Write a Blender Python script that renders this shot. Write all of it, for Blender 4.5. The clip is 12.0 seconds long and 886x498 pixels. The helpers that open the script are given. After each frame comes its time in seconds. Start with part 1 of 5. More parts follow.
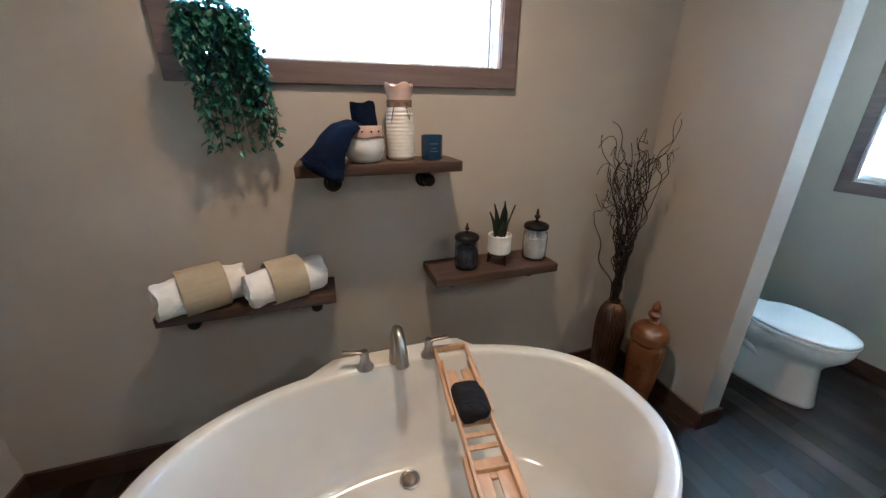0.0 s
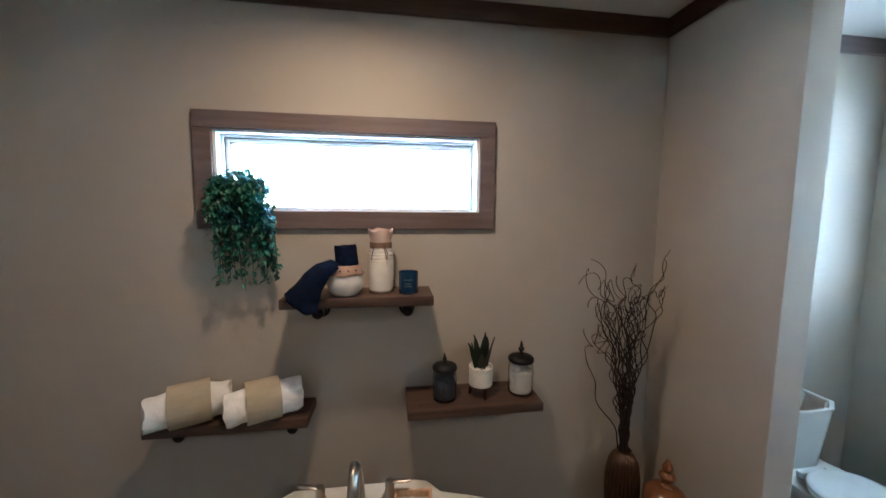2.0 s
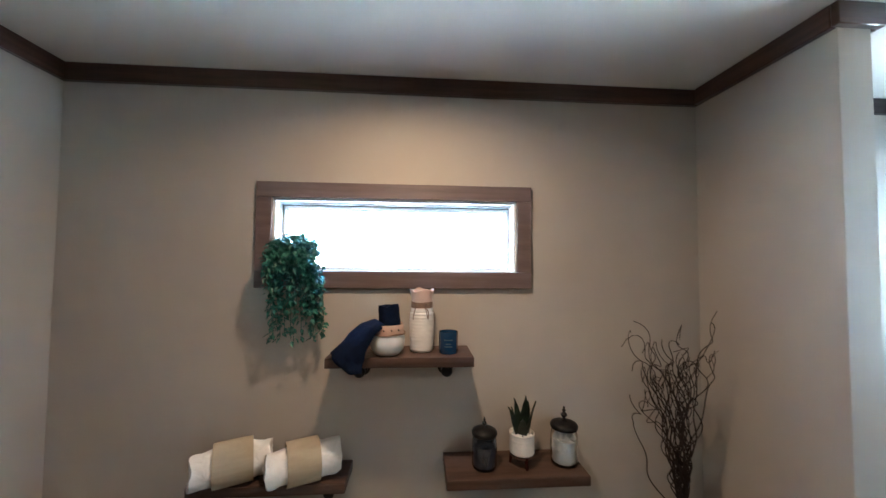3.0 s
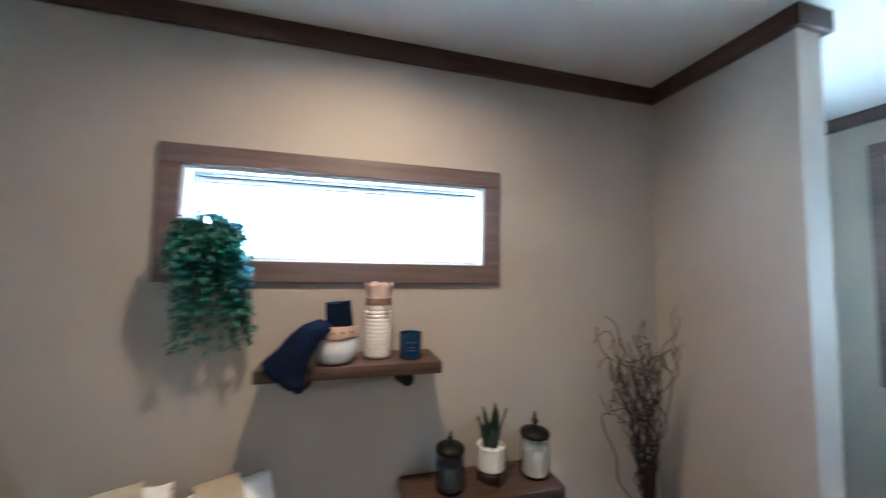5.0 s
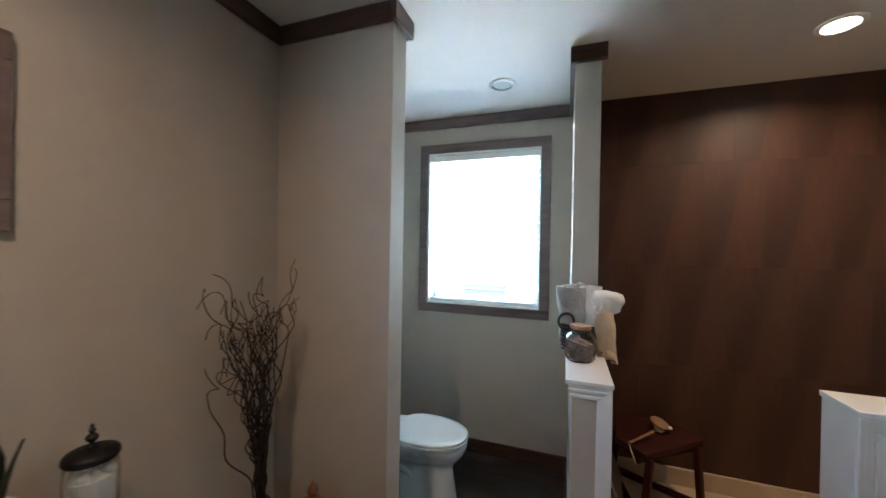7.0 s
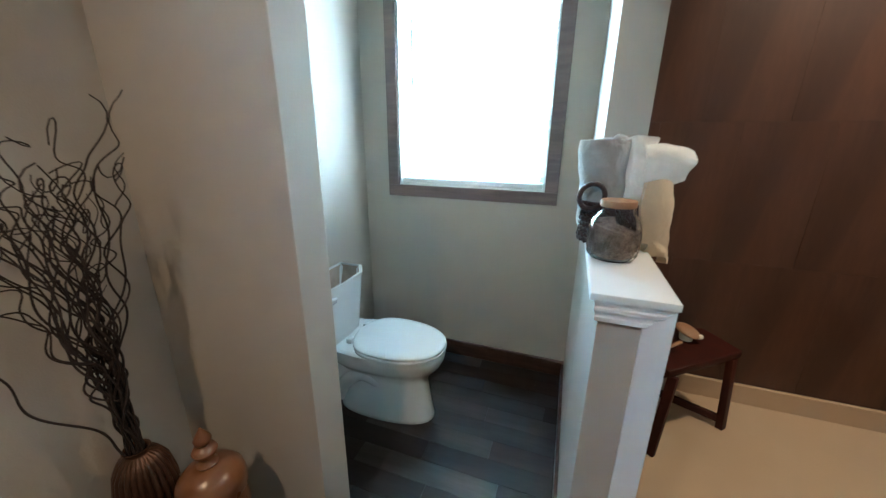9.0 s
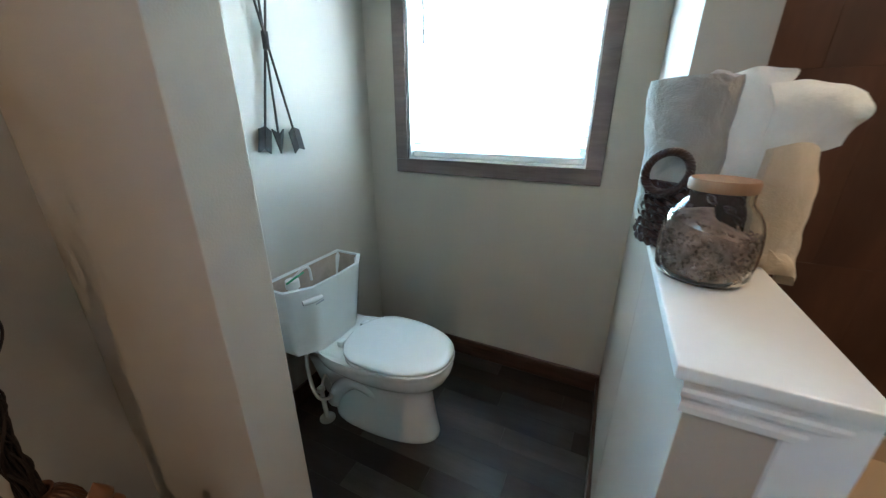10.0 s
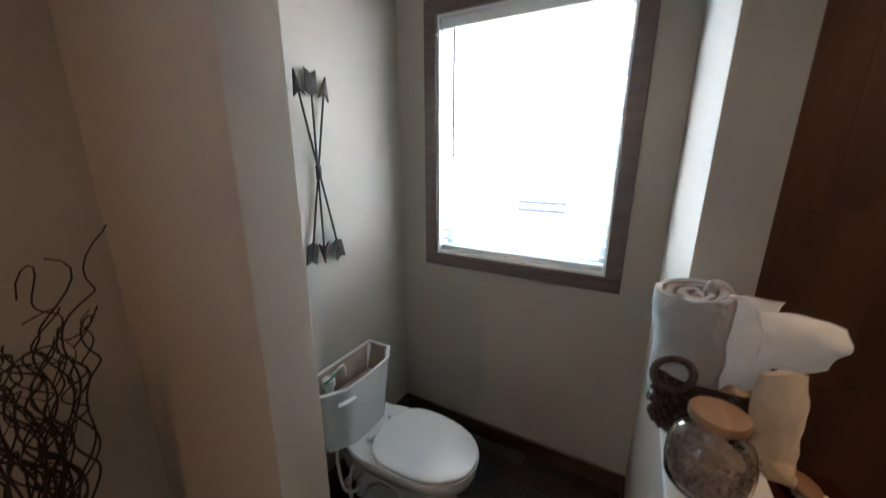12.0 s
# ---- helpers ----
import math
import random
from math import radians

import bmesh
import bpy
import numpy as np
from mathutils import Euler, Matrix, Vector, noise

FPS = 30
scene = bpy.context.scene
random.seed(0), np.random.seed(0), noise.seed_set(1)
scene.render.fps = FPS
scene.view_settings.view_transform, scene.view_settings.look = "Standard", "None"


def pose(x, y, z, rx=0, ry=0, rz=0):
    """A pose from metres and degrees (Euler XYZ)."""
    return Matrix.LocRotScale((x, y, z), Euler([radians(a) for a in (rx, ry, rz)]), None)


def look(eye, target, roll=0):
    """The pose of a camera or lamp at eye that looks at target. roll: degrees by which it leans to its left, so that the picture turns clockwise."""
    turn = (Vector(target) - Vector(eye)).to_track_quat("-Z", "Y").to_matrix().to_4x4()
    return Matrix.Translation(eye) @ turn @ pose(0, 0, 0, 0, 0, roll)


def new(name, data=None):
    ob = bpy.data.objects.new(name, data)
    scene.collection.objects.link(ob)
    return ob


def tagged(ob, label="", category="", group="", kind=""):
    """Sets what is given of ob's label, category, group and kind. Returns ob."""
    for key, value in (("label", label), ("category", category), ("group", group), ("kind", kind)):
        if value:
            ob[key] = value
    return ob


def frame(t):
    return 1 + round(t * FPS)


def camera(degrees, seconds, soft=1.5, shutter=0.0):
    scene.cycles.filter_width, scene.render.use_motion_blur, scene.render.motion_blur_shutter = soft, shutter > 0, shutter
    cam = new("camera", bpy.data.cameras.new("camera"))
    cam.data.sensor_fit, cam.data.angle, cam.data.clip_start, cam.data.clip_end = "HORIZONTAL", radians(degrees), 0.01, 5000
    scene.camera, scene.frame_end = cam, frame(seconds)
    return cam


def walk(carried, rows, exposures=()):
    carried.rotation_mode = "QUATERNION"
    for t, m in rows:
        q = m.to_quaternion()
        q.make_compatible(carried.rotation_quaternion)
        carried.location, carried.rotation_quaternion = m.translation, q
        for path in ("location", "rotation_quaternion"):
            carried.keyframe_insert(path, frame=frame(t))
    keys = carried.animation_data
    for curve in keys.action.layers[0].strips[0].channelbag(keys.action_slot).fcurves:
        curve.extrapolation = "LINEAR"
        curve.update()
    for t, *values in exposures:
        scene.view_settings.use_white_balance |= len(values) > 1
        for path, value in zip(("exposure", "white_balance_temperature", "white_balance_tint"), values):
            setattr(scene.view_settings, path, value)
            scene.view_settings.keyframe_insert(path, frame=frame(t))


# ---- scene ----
cam = camera(103.3, 12.0, soft=1.3, shutter=0.4)
PATH = [
    (0, (1.665, 0.362, 1.417), (2.234, 2.14, 0.699), 0.2),
    (0.5, (1.726, 0.257, 1.472), (2.187, 2.071, 0.768), 0.1),
    (1, (1.835, 0.244, 1.51), (2.227, 2.099, 0.874), 0.1),
    (1.5, (1.939, 0.251, 1.539), (2.303, 2.171, 1.114), 0.6),
    (2, (1.974, 0.253, 1.574), (2.254, 2.224, 1.379), 0.4),
    (2.5, (1.968, 0.236, 1.625), (2.167, 2.225, 1.55), 0.6),
    (3, (1.908, 0.211, 1.624), (2.046, 2.204, 1.705), 0.5),
    (3.2, (1.874, 0.207, 1.621), (1.985, 2.2, 1.738), 0.6),
    (4.8, (1.781, 0.373, 1.594), (2.065, 2.35, 1.693), 1.0),
    (5, (1.816, 0.433, 1.561), (2.336, 2.36, 1.685), 0.9),
    (5.5, (1.887, 0.543, 1.547), (2.938, 2.241, 1.65), 1.4),
    (6, (1.893, 0.596, 1.521), (3.4, 1.906, 1.64), 1.3),
    (6.5, (1.891, 0.6, 1.512), (3.689, 1.473, 1.563), 1.2),
    (7, (1.981, 0.543, 1.493), (3.867, 1.208, 1.481), 1.0),
    (7.2, (2.047, 0.539, 1.487), (3.95, 1.152, 1.433), 0.5),
    (8.8, (2.526, 0.581, 1.328), (4.354, 1.212, 0.819), 0.9),
    (9, (2.581, 0.598, 1.32), (4.381, 1.238, 0.728), 0.6),
    (9.5, (2.753, 0.631, 1.285), (4.513, 1.287, 0.598), 0.5),
    (10, (2.909, 0.624, 1.266), (4.603, 1.418, 0.56), 0.2),
    (10.5, (2.95, 0.647, 1.282), (4.569, 1.528, 0.505), 0.1),
    (11, (2.931, 0.677, 1.389), (4.533, 1.588, 0.611), 0.0),
    (11.5, (2.906, 0.686, 1.481), (4.522, 1.612, 0.753), 0.0),
    (12, (2.882, 0.64, 1.575), (4.576, 1.569, 1.058), 0.1),
]
EXPOSURES = [(0.0, 6.33, 5200, 4), (0.5, 6.27, 5230, 5), (1.0, 6.09, 5270, 5), (1.5, 5.91, 5320, 6), (2.0, 5.98, 5280, 5), (3.2, 6.22, 5420, 6), (4.8, 6.45, 4950, 4), (5.0, 6.42, 4930, 3), (5.5, 5.70, 5280, 4),
             (6.0, 5.18, 5430, 3), (6.5, 5.08, 5780, 9), (7.0, 5.74, 5730, 8), (9.0, 6.28, 5380, 0), (9.5, 6.13, 5520, 2), (10.0, 5.92, 5720, 3), (10.5, 5.72, 6250, 12), (11.5, 5.26, 6650, 18), (12.0, 5.05, 6650, 18)]
walk(cam, [(t, look(eye, target, roll)) for t, eye, target, roll in PATH], EXPOSURES)

# ---- world, sun, lamps ----
world = bpy.data.worlds.new("world")
scene.world = world
world.use_nodes = True
wn = world.node_tree.nodes
sky = wn.new("ShaderNodeTexSky")
sky.sky_type, sky.sun_disc = "NISHITA", False
sky.sun_elevation, sky.sun_rotation = radians(48.5), radians(184)
wn["Background"].inputs["Strength"].default_value = 0.15
tint = wn.new("ShaderNodeMix")
tint.data_type, tint.blend_type = "RGBA", "MULTIPLY"
tint.inputs["Factor"].default_value = 1.0
tint.inputs["B"].default_value = (0.77, 1.0, 0.98, 1)
world.node_tree.links.new(sky.outputs[0], tint.inputs["A"])
world.node_tree.links.new(tint.outputs["Result"], wn["Background"].inputs["Color"])

sun_data = bpy.data.lights.new("sun", "SUN")
sun_data.energy, sun_data.angle, sun_data.color = 5.0, radians(0.5), (1.0, 0.95, 0.88)
sun_lamp = new("sun", sun_data)
sun_lamp.matrix_world = look((0, 0, 10), (0.05, 0.75, 10 - 0.85))

CEIL = 2.455


def downlight_lamp(x, y, watts, size=0.1, spread=150, color=(1.0, 0.63, 0.35)):
    """A recessed bulb just under the ceiling, warm by default."""
    d = bpy.data.lights.new("recessed_bulb", "AREA")
    d.shape, d.size, d.energy, d.color = "DISK", size, watts, color
    d.spread = radians(spread)
    ob = new("recessed_bulb", d)
    ob.location = (x, y, CEIL - 0.006)
    return ob


downlight_lamp(1.87, 1.12, 0.176, spread=162)
downlight_lamp(3.915, -0.52, 0.195, spread=155, color=(1.0, 0.665, 0.385))
# out of view: general warm light from the rest of the room
downlight_lamp(1.55, -0.95, 0.045, spread=170)
# added cool lamp, out of view, standing in for daylight on the partition end
downlight_lamp(3.06, -0.95, 0.047, spread=170, color=(0.86, 1.0, 0.98))

# ---- materials ----


def mat(name, color, rough=0.5, metal=0.0, vary=0.12, scale=6.0, bump=0.0, bscale=120.0, stretch=(1, 1, 1),
        coat=0.0, per_object=0.0, sheen=0.0, fine=0.06, spec=0.5, crease=0.0, island=0.0):
    m = bpy.data.materials.new(name)
    m.use_nodes = True
    nt = m.node_tree
    n, l = nt.nodes, nt.links
    b = n["Principled BSDF"]
    b.inputs["Roughness"].default_value, b.inputs["Metallic"].default_value = rough, metal
    b.inputs["Coat Weight"].default_value = coat
    b.inputs["Coat Roughness"].default_value = 0.08
    b.inputs["Sheen Weight"].default_value = sheen
    b.inputs["Specular IOR Level"].default_value = spec
    tc = n.new("ShaderNodeTexCoord")
    mp = n.new("ShaderNodeMapping")
    mp.inputs["Scale"].default_value = stretch
    l.new(tc.outputs["Object"], mp.inputs["Vector"])
    big = n.new("ShaderNodeTexNoise")
    big.inputs["Scale"].default_value, big.inputs["Detail"].default_value = scale, 4
    small = n.new("ShaderNodeTexNoise")
    small.inputs["Scale"].default_value, small.inputs["Detail"].default_value = bscale, 3
    l.new(mp.outputs[0], big.inputs["Vector"])
    l.new(mp.outputs[0], small.inputs["Vector"])
    mix = n.new("ShaderNodeMix")
    mix.data_type = "RGBA"
    mix.inputs["A"].default_value = (*[c * (1 - vary) for c in color], 1)
    mix.inputs["B"].default_value = (*[min(1, c * (1 + vary)) for c in color], 1)
    rng = n.new("ShaderNodeMapRange")
    rng.inputs["From Min"].default_value, rng.inputs["From Max"].default_value = 0.3, 0.7
    l.new(big.outputs["Fac"], rng.inputs["Value"])
    l.new(rng.outputs["Result"], mix.inputs["Factor"])
    hsv = n.new("ShaderNodeHueSaturation")
    l.new(mix.outputs["Result"], hsv.inputs["Color"])
    val = n.new("ShaderNodeMath")
    val.operation = "MULTIPLY_ADD"
    l.new(small.outputs["Fac"], val.inputs[0])
    val.inputs[1].default_value, val.inputs[2].default_value = 2 * fine, 1 - fine
    out = val
    if per_object or island:
        info = n.new("ShaderNodeObjectInfo" if per_object else "ShaderNodeNewGeometry")
        add = n.new("ShaderNodeMath")
        add.operation = "MULTIPLY_ADD"
        l.new(info.outputs["Random" if per_object else "Random Per Island"], add.inputs[0])
        spread = per_object or island
        add.inputs[1].default_value, add.inputs[2].default_value = 2 * spread, 1 - spread
        mul = n.new("ShaderNodeMath")
        mul.operation = "MULTIPLY"
        l.new(val.outputs[0], mul.inputs[0])
        l.new(add.outputs[0], mul.inputs[1])
        out = mul
    l.new(out.outputs[0], hsv.inputs["Value"])
    l.new(hsv.outputs[0], b.inputs["Base Color"])
    rr = n.new("ShaderNodeMath")
    rr.operation = "MULTIPLY_ADD"
    l.new(big.outputs["Fac"], rr.inputs[0])
    rr.inputs[1].default_value, rr.inputs[2].default_value = 0.16 * rough, rough * 0.92
    l.new(rr.outputs[0], b.inputs["Roughness"])
    if bump:
        bp = n.new("ShaderNodeBump")
        bp.inputs["Strength"].default_value, bp.inputs["Distance"].default_value = bump, 0.002
        l.new(small.outputs["Fac"], bp.inputs["Height"])
        l.new(bp.outputs[0], b.inputs["Normal"])
        if crease:
            wr = n.new("ShaderNodeTexNoise")
            wr.inputs["Scale"].default_value, wr.inputs["Detail"].default_value, wr.inputs["Distortion"].default_value = 24, 5, 0.6
            l.new(tc.outputs["Object"], wr.inputs["Vector"])
            b2 = n.new("ShaderNodeBump")
            b2.inputs["Strength"].default_value, b2.inputs["Distance"].default_value = crease, 0.02
            l.new(wr.outputs["Fac"], b2.inputs["Height"])
            l.new(bp.outputs[0], b2.inputs["Normal"])
            l.new(b2.outputs[0], b.inputs["Normal"])
    return m


def glass(name, color=(1, 1, 1), rough=0.0, ior=1.45):
    m = bpy.data.materials.new(name)
    m.use_nodes = True
    b = m.node_tree.nodes["Principled BSDF"]
    b.inputs["Base Color"].default_value = (*color, 1)
    b.inputs["Transmission Weight"].default_value = 1.0
    b.inputs["Roughness"].default_value = rough
    b.inputs["IOR"].default_value = ior
    return m


M_WALL = mat("taupe_wall_paint", (0.43, 0.382, 0.326), 0.7, vary=0.03, scale=1.5, bump=0.25, bscale=260, fine=0.02)
M_CEIL = mat("white_ceiling_paint", (0.68, 0.65, 0.605), 0.85, vary=0.03, scale=2, bump=0.5, bscale=150, fine=0.03)
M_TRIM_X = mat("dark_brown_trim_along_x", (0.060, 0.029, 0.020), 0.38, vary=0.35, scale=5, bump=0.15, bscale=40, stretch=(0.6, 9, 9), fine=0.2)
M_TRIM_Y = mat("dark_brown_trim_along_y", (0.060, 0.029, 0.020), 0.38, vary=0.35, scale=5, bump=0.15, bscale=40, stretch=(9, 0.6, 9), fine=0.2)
# same brown stain as the trim, lightened in colour for window glare
M_LIT_TRIM = mat("glare_lit_brown_trim", (0.142, 0.101, 0.094), 0.42, vary=0.2, scale=5, bump=0.15, bscale=40, stretch=(1, 1, 9), fine=0.12)
M_LIT_TRIM_X = mat("glare_lit_brown_trim_along_x", (0.142, 0.101, 0.094), 0.42, vary=0.2, scale=5, bump=0.15, bscale=40, stretch=(0.6, 9, 9), fine=0.12)
M_LIT_TRIM_Y = mat("glare_lit_brown_trim_along_y", (0.142, 0.101, 0.094), 0.42, vary=0.2, scale=5, bump=0.15, bscale=40, stretch=(9, 0.6, 9), fine=0.12)
M_WHITE = mat("white_trim_paint", (0.74, 0.73, 0.71), 0.38, vary=0.03, scale=3, bump=0.08, bscale=90, fine=0.02)
M_VINYL = mat("white_vinyl", (0.82, 0.82, 0.82), 0.35, vary=0.02, scale=4, fine=0.02)
M_TRACK = mat("grey_glazing_bead", (0.42, 0.43, 0.44), 0.5, vary=0.05)
M_SLAT = mat("white_blind_slat", (0.80, 0.80, 0.80), 0.45, vary=0.03, scale=4, fine=0.03)
M_PORC = mat("white_porcelain", (0.72, 0.735, 0.73), 0.12, vary=0.015, scale=2, coat=0.4, fine=0.01)
M_PORC_RAW = mat("raw_tank_inside", (0.33, 0.265, 0.215), 0.75, vary=0.2, scale=12, bump=0.3, fine=0.1)
M_TUB = mat("glossy_white_acrylic", (0.70, 0.665, 0.60), 0.14, vary=0.015, scale=2, coat=0.5, fine=0.01)
M_SEAT = mat("white_plastic_seat", (0.72, 0.745, 0.755), 0.14, vary=0.01, scale=2, fine=0.01)
M_NICKEL = mat("brushed_nickel", (0.40, 0.365, 0.32), 0.3, metal=1.0, vary=0.08, scale=20, bump=0.05, fine=0.05)
M_SHELF = mat("dark_stained_shelf_wood", (0.066, 0.038, 0.027), 0.5, vary=0.4, scale=5, bump=0.4, bscale=45, stretch=(0.5, 8, 8), fine=0.25)
M_IRON = mat("black_iron", (0.012, 0.012, 0.013), 0.5, metal=0.6, vary=0.2, scale=30, bump=0.3, fine=0.1)
M_BAMBOO = mat("honey_bamboo", (0.58, 0.36, 0.21), 0.42, vary=0.15, scale=8, bump=0.2, bscale=40, stretch=(8, 0.8, 8), fine=0.12)
M_NAVY = mat("navy_terry_cloth", (0.004, 0.009, 0.027), 0.95, spec=0.1, vary=0.2, scale=30, bump=1.0, bscale=420, sheen=0.0, fine=0.3, crease=0.55)
M_BLACKC = mat("black_terry_cloth", (0.008, 0.008, 0.012), 0.95, vary=0.2, scale=30, bump=1.0, bscale=420, sheen=0.0, fine=0.3, crease=0.55)
M_TOWEL = mat("cream_white_terry_cloth", (0.80, 0.77, 0.72), 0.95, vary=0.05, scale=20, bump=0.5, bscale=420, sheen=0.3, fine=0.05, crease=0.4)
M_GREYT = mat("pale_grey_terry_cloth", (0.37, 0.36, 0.345), 0.95, vary=0.05, scale=20, bump=0.6, bscale=420, sheen=0.3, fine=0.06, crease=0.5)
M_TANC = mat("cream_tan_terry_cloth", (0.56, 0.44, 0.31), 0.95, vary=0.06, scale=20, bump=0.5, bscale=420, sheen=0.3, fine=0.06, crease=0.3)
M_BAND = mat("khaki_linen_band", (0.40, 0.33, 0.23), 0.9, vary=0.08, scale=12, bump=0.6, bscale=300, stretch=(1, 1, 5), fine=0.12)
M_CERAM = mat("white_glazed_ceramic", (0.78, 0.75, 0.70), 0.3, vary=0.04, scale=6, coat=0.2, fine=0.03)
M_CLAY = mat("bare_pink_clay", (0.48, 0.32, 0.24), 0.75, vary=0.12, scale=20, bump=0.4, fine=0.1)
M_CLAYP = mat("pale_blush_clay", (0.60, 0.44, 0.37), 0.7, vary=0.08, scale=20, bump=0.4, fine=0.08)
M_TWINE = mat("brown_twine", (0.20, 0.125, 0.085), 0.9, vary=0.3, scale=60, bump=0.8, bscale=300, fine=0.2)
M_CANDLE = mat("dark_blue_glass", (0.006, 0.036, 0.098), 0.10, vary=0.1, scale=20, coat=0.6)
M_WAX = mat("pale_wax", (0.7, 0.66, 0.58), 0.6, vary=0.05)
M_COPPER = mat("antique_copper", (0.17, 0.088, 0.055), 0.34, metal=0.8, vary=0.3, scale=9, bump=0.2, bscale=60, fine=0.15)
M_TERRA = mat("glazed_caramel_ceramic", (0.175, 0.068, 0.024), 0.28, vary=0.25, scale=8, coat=0.35, bump=0.15, bscale=50, fine=0.12)
M_TWIG = mat("dark_willow_bark", (0.017, 0.009, 0.007), 0.7, vary=0.3, scale=40, bump=0.5, fine=0.2)
M_LEAF = mat("green_plastic_leaf", (0.016, 0.104, 0.076), 0.50, vary=0.45, scale=14, bump=0.2, bscale=90, fine=0.15)
M_SNAKE = mat("snake_plant_leaf", (0.013, 0.024, 0.013), 0.45, vary=0.5, scale=26, stretch=(1, 1, 2), fine=0.2)
M_PEBBLE = mat("white_pebbles", (0.74, 0.72, 0.68), 0.6, vary=0.1, scale=30)
M_GLASS = glass("clear_glass", (0.96, 0.97, 0.96))
M_THIN = glass("thin_jar_glass", (0.95, 0.96, 0.95), 0.0, 1.28)
M_SMOKE = glass("smoky_glass", (0.60, 0.68, 0.80))
M_PANE = glass("window_glass", (1, 1, 1))
M_COTTON = mat("white_cotton", (0.86, 0.86, 0.85), 0.95, vary=0.05, scale=20, bump=0.6, bscale=160, sheen=0.3, fine=0.05)
M_DARKFILL = mat("dark_grey_stones", (0.075, 0.083, 0.110), 0.6, vary=0.5, scale=30, bump=0.5, fine=0.2)
M_SALT = mat("brown_bath_salts", (0.27, 0.195, 0.160), 0.7, vary=0.45, scale=40, bump=1.0, bscale=260, fine=0.25, island=0.22)
M_CORK = mat("light_wood_lid", (0.31, 0.17, 0.09), 0.5, vary=0.15, scale=10, bump=0.2, bscale=60, stretch=(1, 7, 1), fine=0.12)
M_GRASS = mat("dark_woven_seagrass", (0.036, 0.018, 0.0145), 0.42, vary=0.4, scale=30, bump=0.6, bscale=240, fine=0.25)
M_RUST = mat("weathered_brown_metal", (0.036, 0.026, 0.021), 0.65, spec=0.3, vary=0.4, scale=30, bump=0.6, fine=0.2)
M_STOOL = mat("red_brown_stained_wood", (0.036, 0.0066, 0.0042), 0.55, spec=0.2, vary=0.3, scale=6, bump=0.2, bscale=40, stretch=(4, 4, 1), fine=0.15)
M_BRUSH = mat("pale_beech_wood", (0.29, 0.165, 0.095), 0.5, vary=0.12, scale=10, fine=0.1)
M_PAN = mat("beige_shower_pan", (0.49, 0.385, 0.28), 0.4, vary=0.03, scale=3, bump=0.12, bscale=150, fine=0.02)
M_TILE = mat("dark_brown_wall_tile", (0.054, 0.0225, 0.0128), 0.50, spec=0.4, vary=0.4, scale=2.2, bump=0.12, bscale=26, stretch=(1, 2.4, 0.45), fine=0.18, per_object=0.04)
M_GROUT = mat("dark_grout", (0.044, 0.024, 0.016), 0.9, vary=0.1)
M_PLANK = mat("mixed_grey_brown_vinyl_board", (0.036, 0.0285, 0.0255), 0.45, spec=0.38, vary=0.35, scale=3.0, bump=0.15, bscale=30, stretch=(7, 0.9, 1), fine=0.22)


def board_tones(m):
    """Give each board one of several stains: charcoal, umber, slate, driftwood."""
    n, l = m.node_tree.nodes, m.node_tree.links
    b = n["Principled BSDF"]
    old = b.inputs["Base Color"].links[0].from_socket
    info, ramp, mul = n.new("ShaderNodeObjectInfo"), n.new("ShaderNodeValToRGB"), n.new("ShaderNodeMix")
    ramp.color_ramp.interpolation = "CONSTANT"
    tones = ((0.0, (0.42, 0.30, 0.26)), (0.18, (0.95, 1.0, 1.06)), (0.36, (0.62, 0.50, 0.44)), (0.52, (1.35, 1.38, 1.36)), (0.66, (0.75, 0.76, 0.84)), (0.82, (0.85, 0.60, 0.50)))
    while len(ramp.color_ramp.elements) < len(tones):
        ramp.color_ramp.elements.new(0.5)
    for e, (at, c) in zip(ramp.color_ramp.elements, tones):
        e.position, e.color = at, (*c, 1)
    mul.data_type, mul.blend_type, mul.clamp_result = "RGBA", "MULTIPLY", False
    mul.inputs["Factor"].default_value = 1.0
    l.new(info.outputs["Random"], ramp.inputs["Fac"])
    l.new(old, mul.inputs["A"])
    l.new(ramp.outputs["Color"], mul.inputs["B"])
    l.new(mul.outputs["Result"], b.inputs["Base Color"])


board_tones(M_PLANK)
M_SUBFLOOR = mat("dark_subfloor", (0.02, 0.017, 0.015), 0.9)
# grey of the beige shower pan in the stool's shade
M_PAN_SHADE = mat("grey_pan_shade", (0.30, 0.28, 0.26), 0.9, vary=0.15, scale=20, bump=0.6, fine=0.1)
M_HOSE = mat("white_plastic_hose", (0.72, 0.72, 0.70), 0.4, vary=0.03)
M_GREEN = mat("green_tape", (0.02, 0.25, 0.11), 0.5, vary=0.2)
M_INK = mat("grey_print", (0.35, 0.38, 0.40), 0.6, vary=0.05)
M_INKD = mat("dim_blue_print", (0.035, 0.075, 0.10), 0.6, vary=0.05)
M_CONCRETE = mat("pale_concrete_ground", (0.58, 0.56, 0.53), 0.9, vary=0.12, scale=0.8, bump=0.3, bscale=20)
M_FENCE = mat("pale_fence_boards", (0.58, 0.55, 0.50), 0.8, vary=0.1, scale=3)
M_DARKPANEL = mat("dark_blue_grey_panel", (0.014, 0.020, 0.026), 0.6, vary=0.1, spec=0.2)
M_WAND = mat("grey_tilt_wand", (0.06, 0.06, 0.06), 0.5, vary=0.1)
M_SHINGLE = mat("dark_teal_shingles", (0.022, 0.040, 0.040), 0.8, vary=0.3, scale=1.5, spec=0.2)
M_BACK = mat("exterior_siding", (0.4, 0.38, 0.34), 0.8, vary=0.05)

# ---- mesh helpers ----


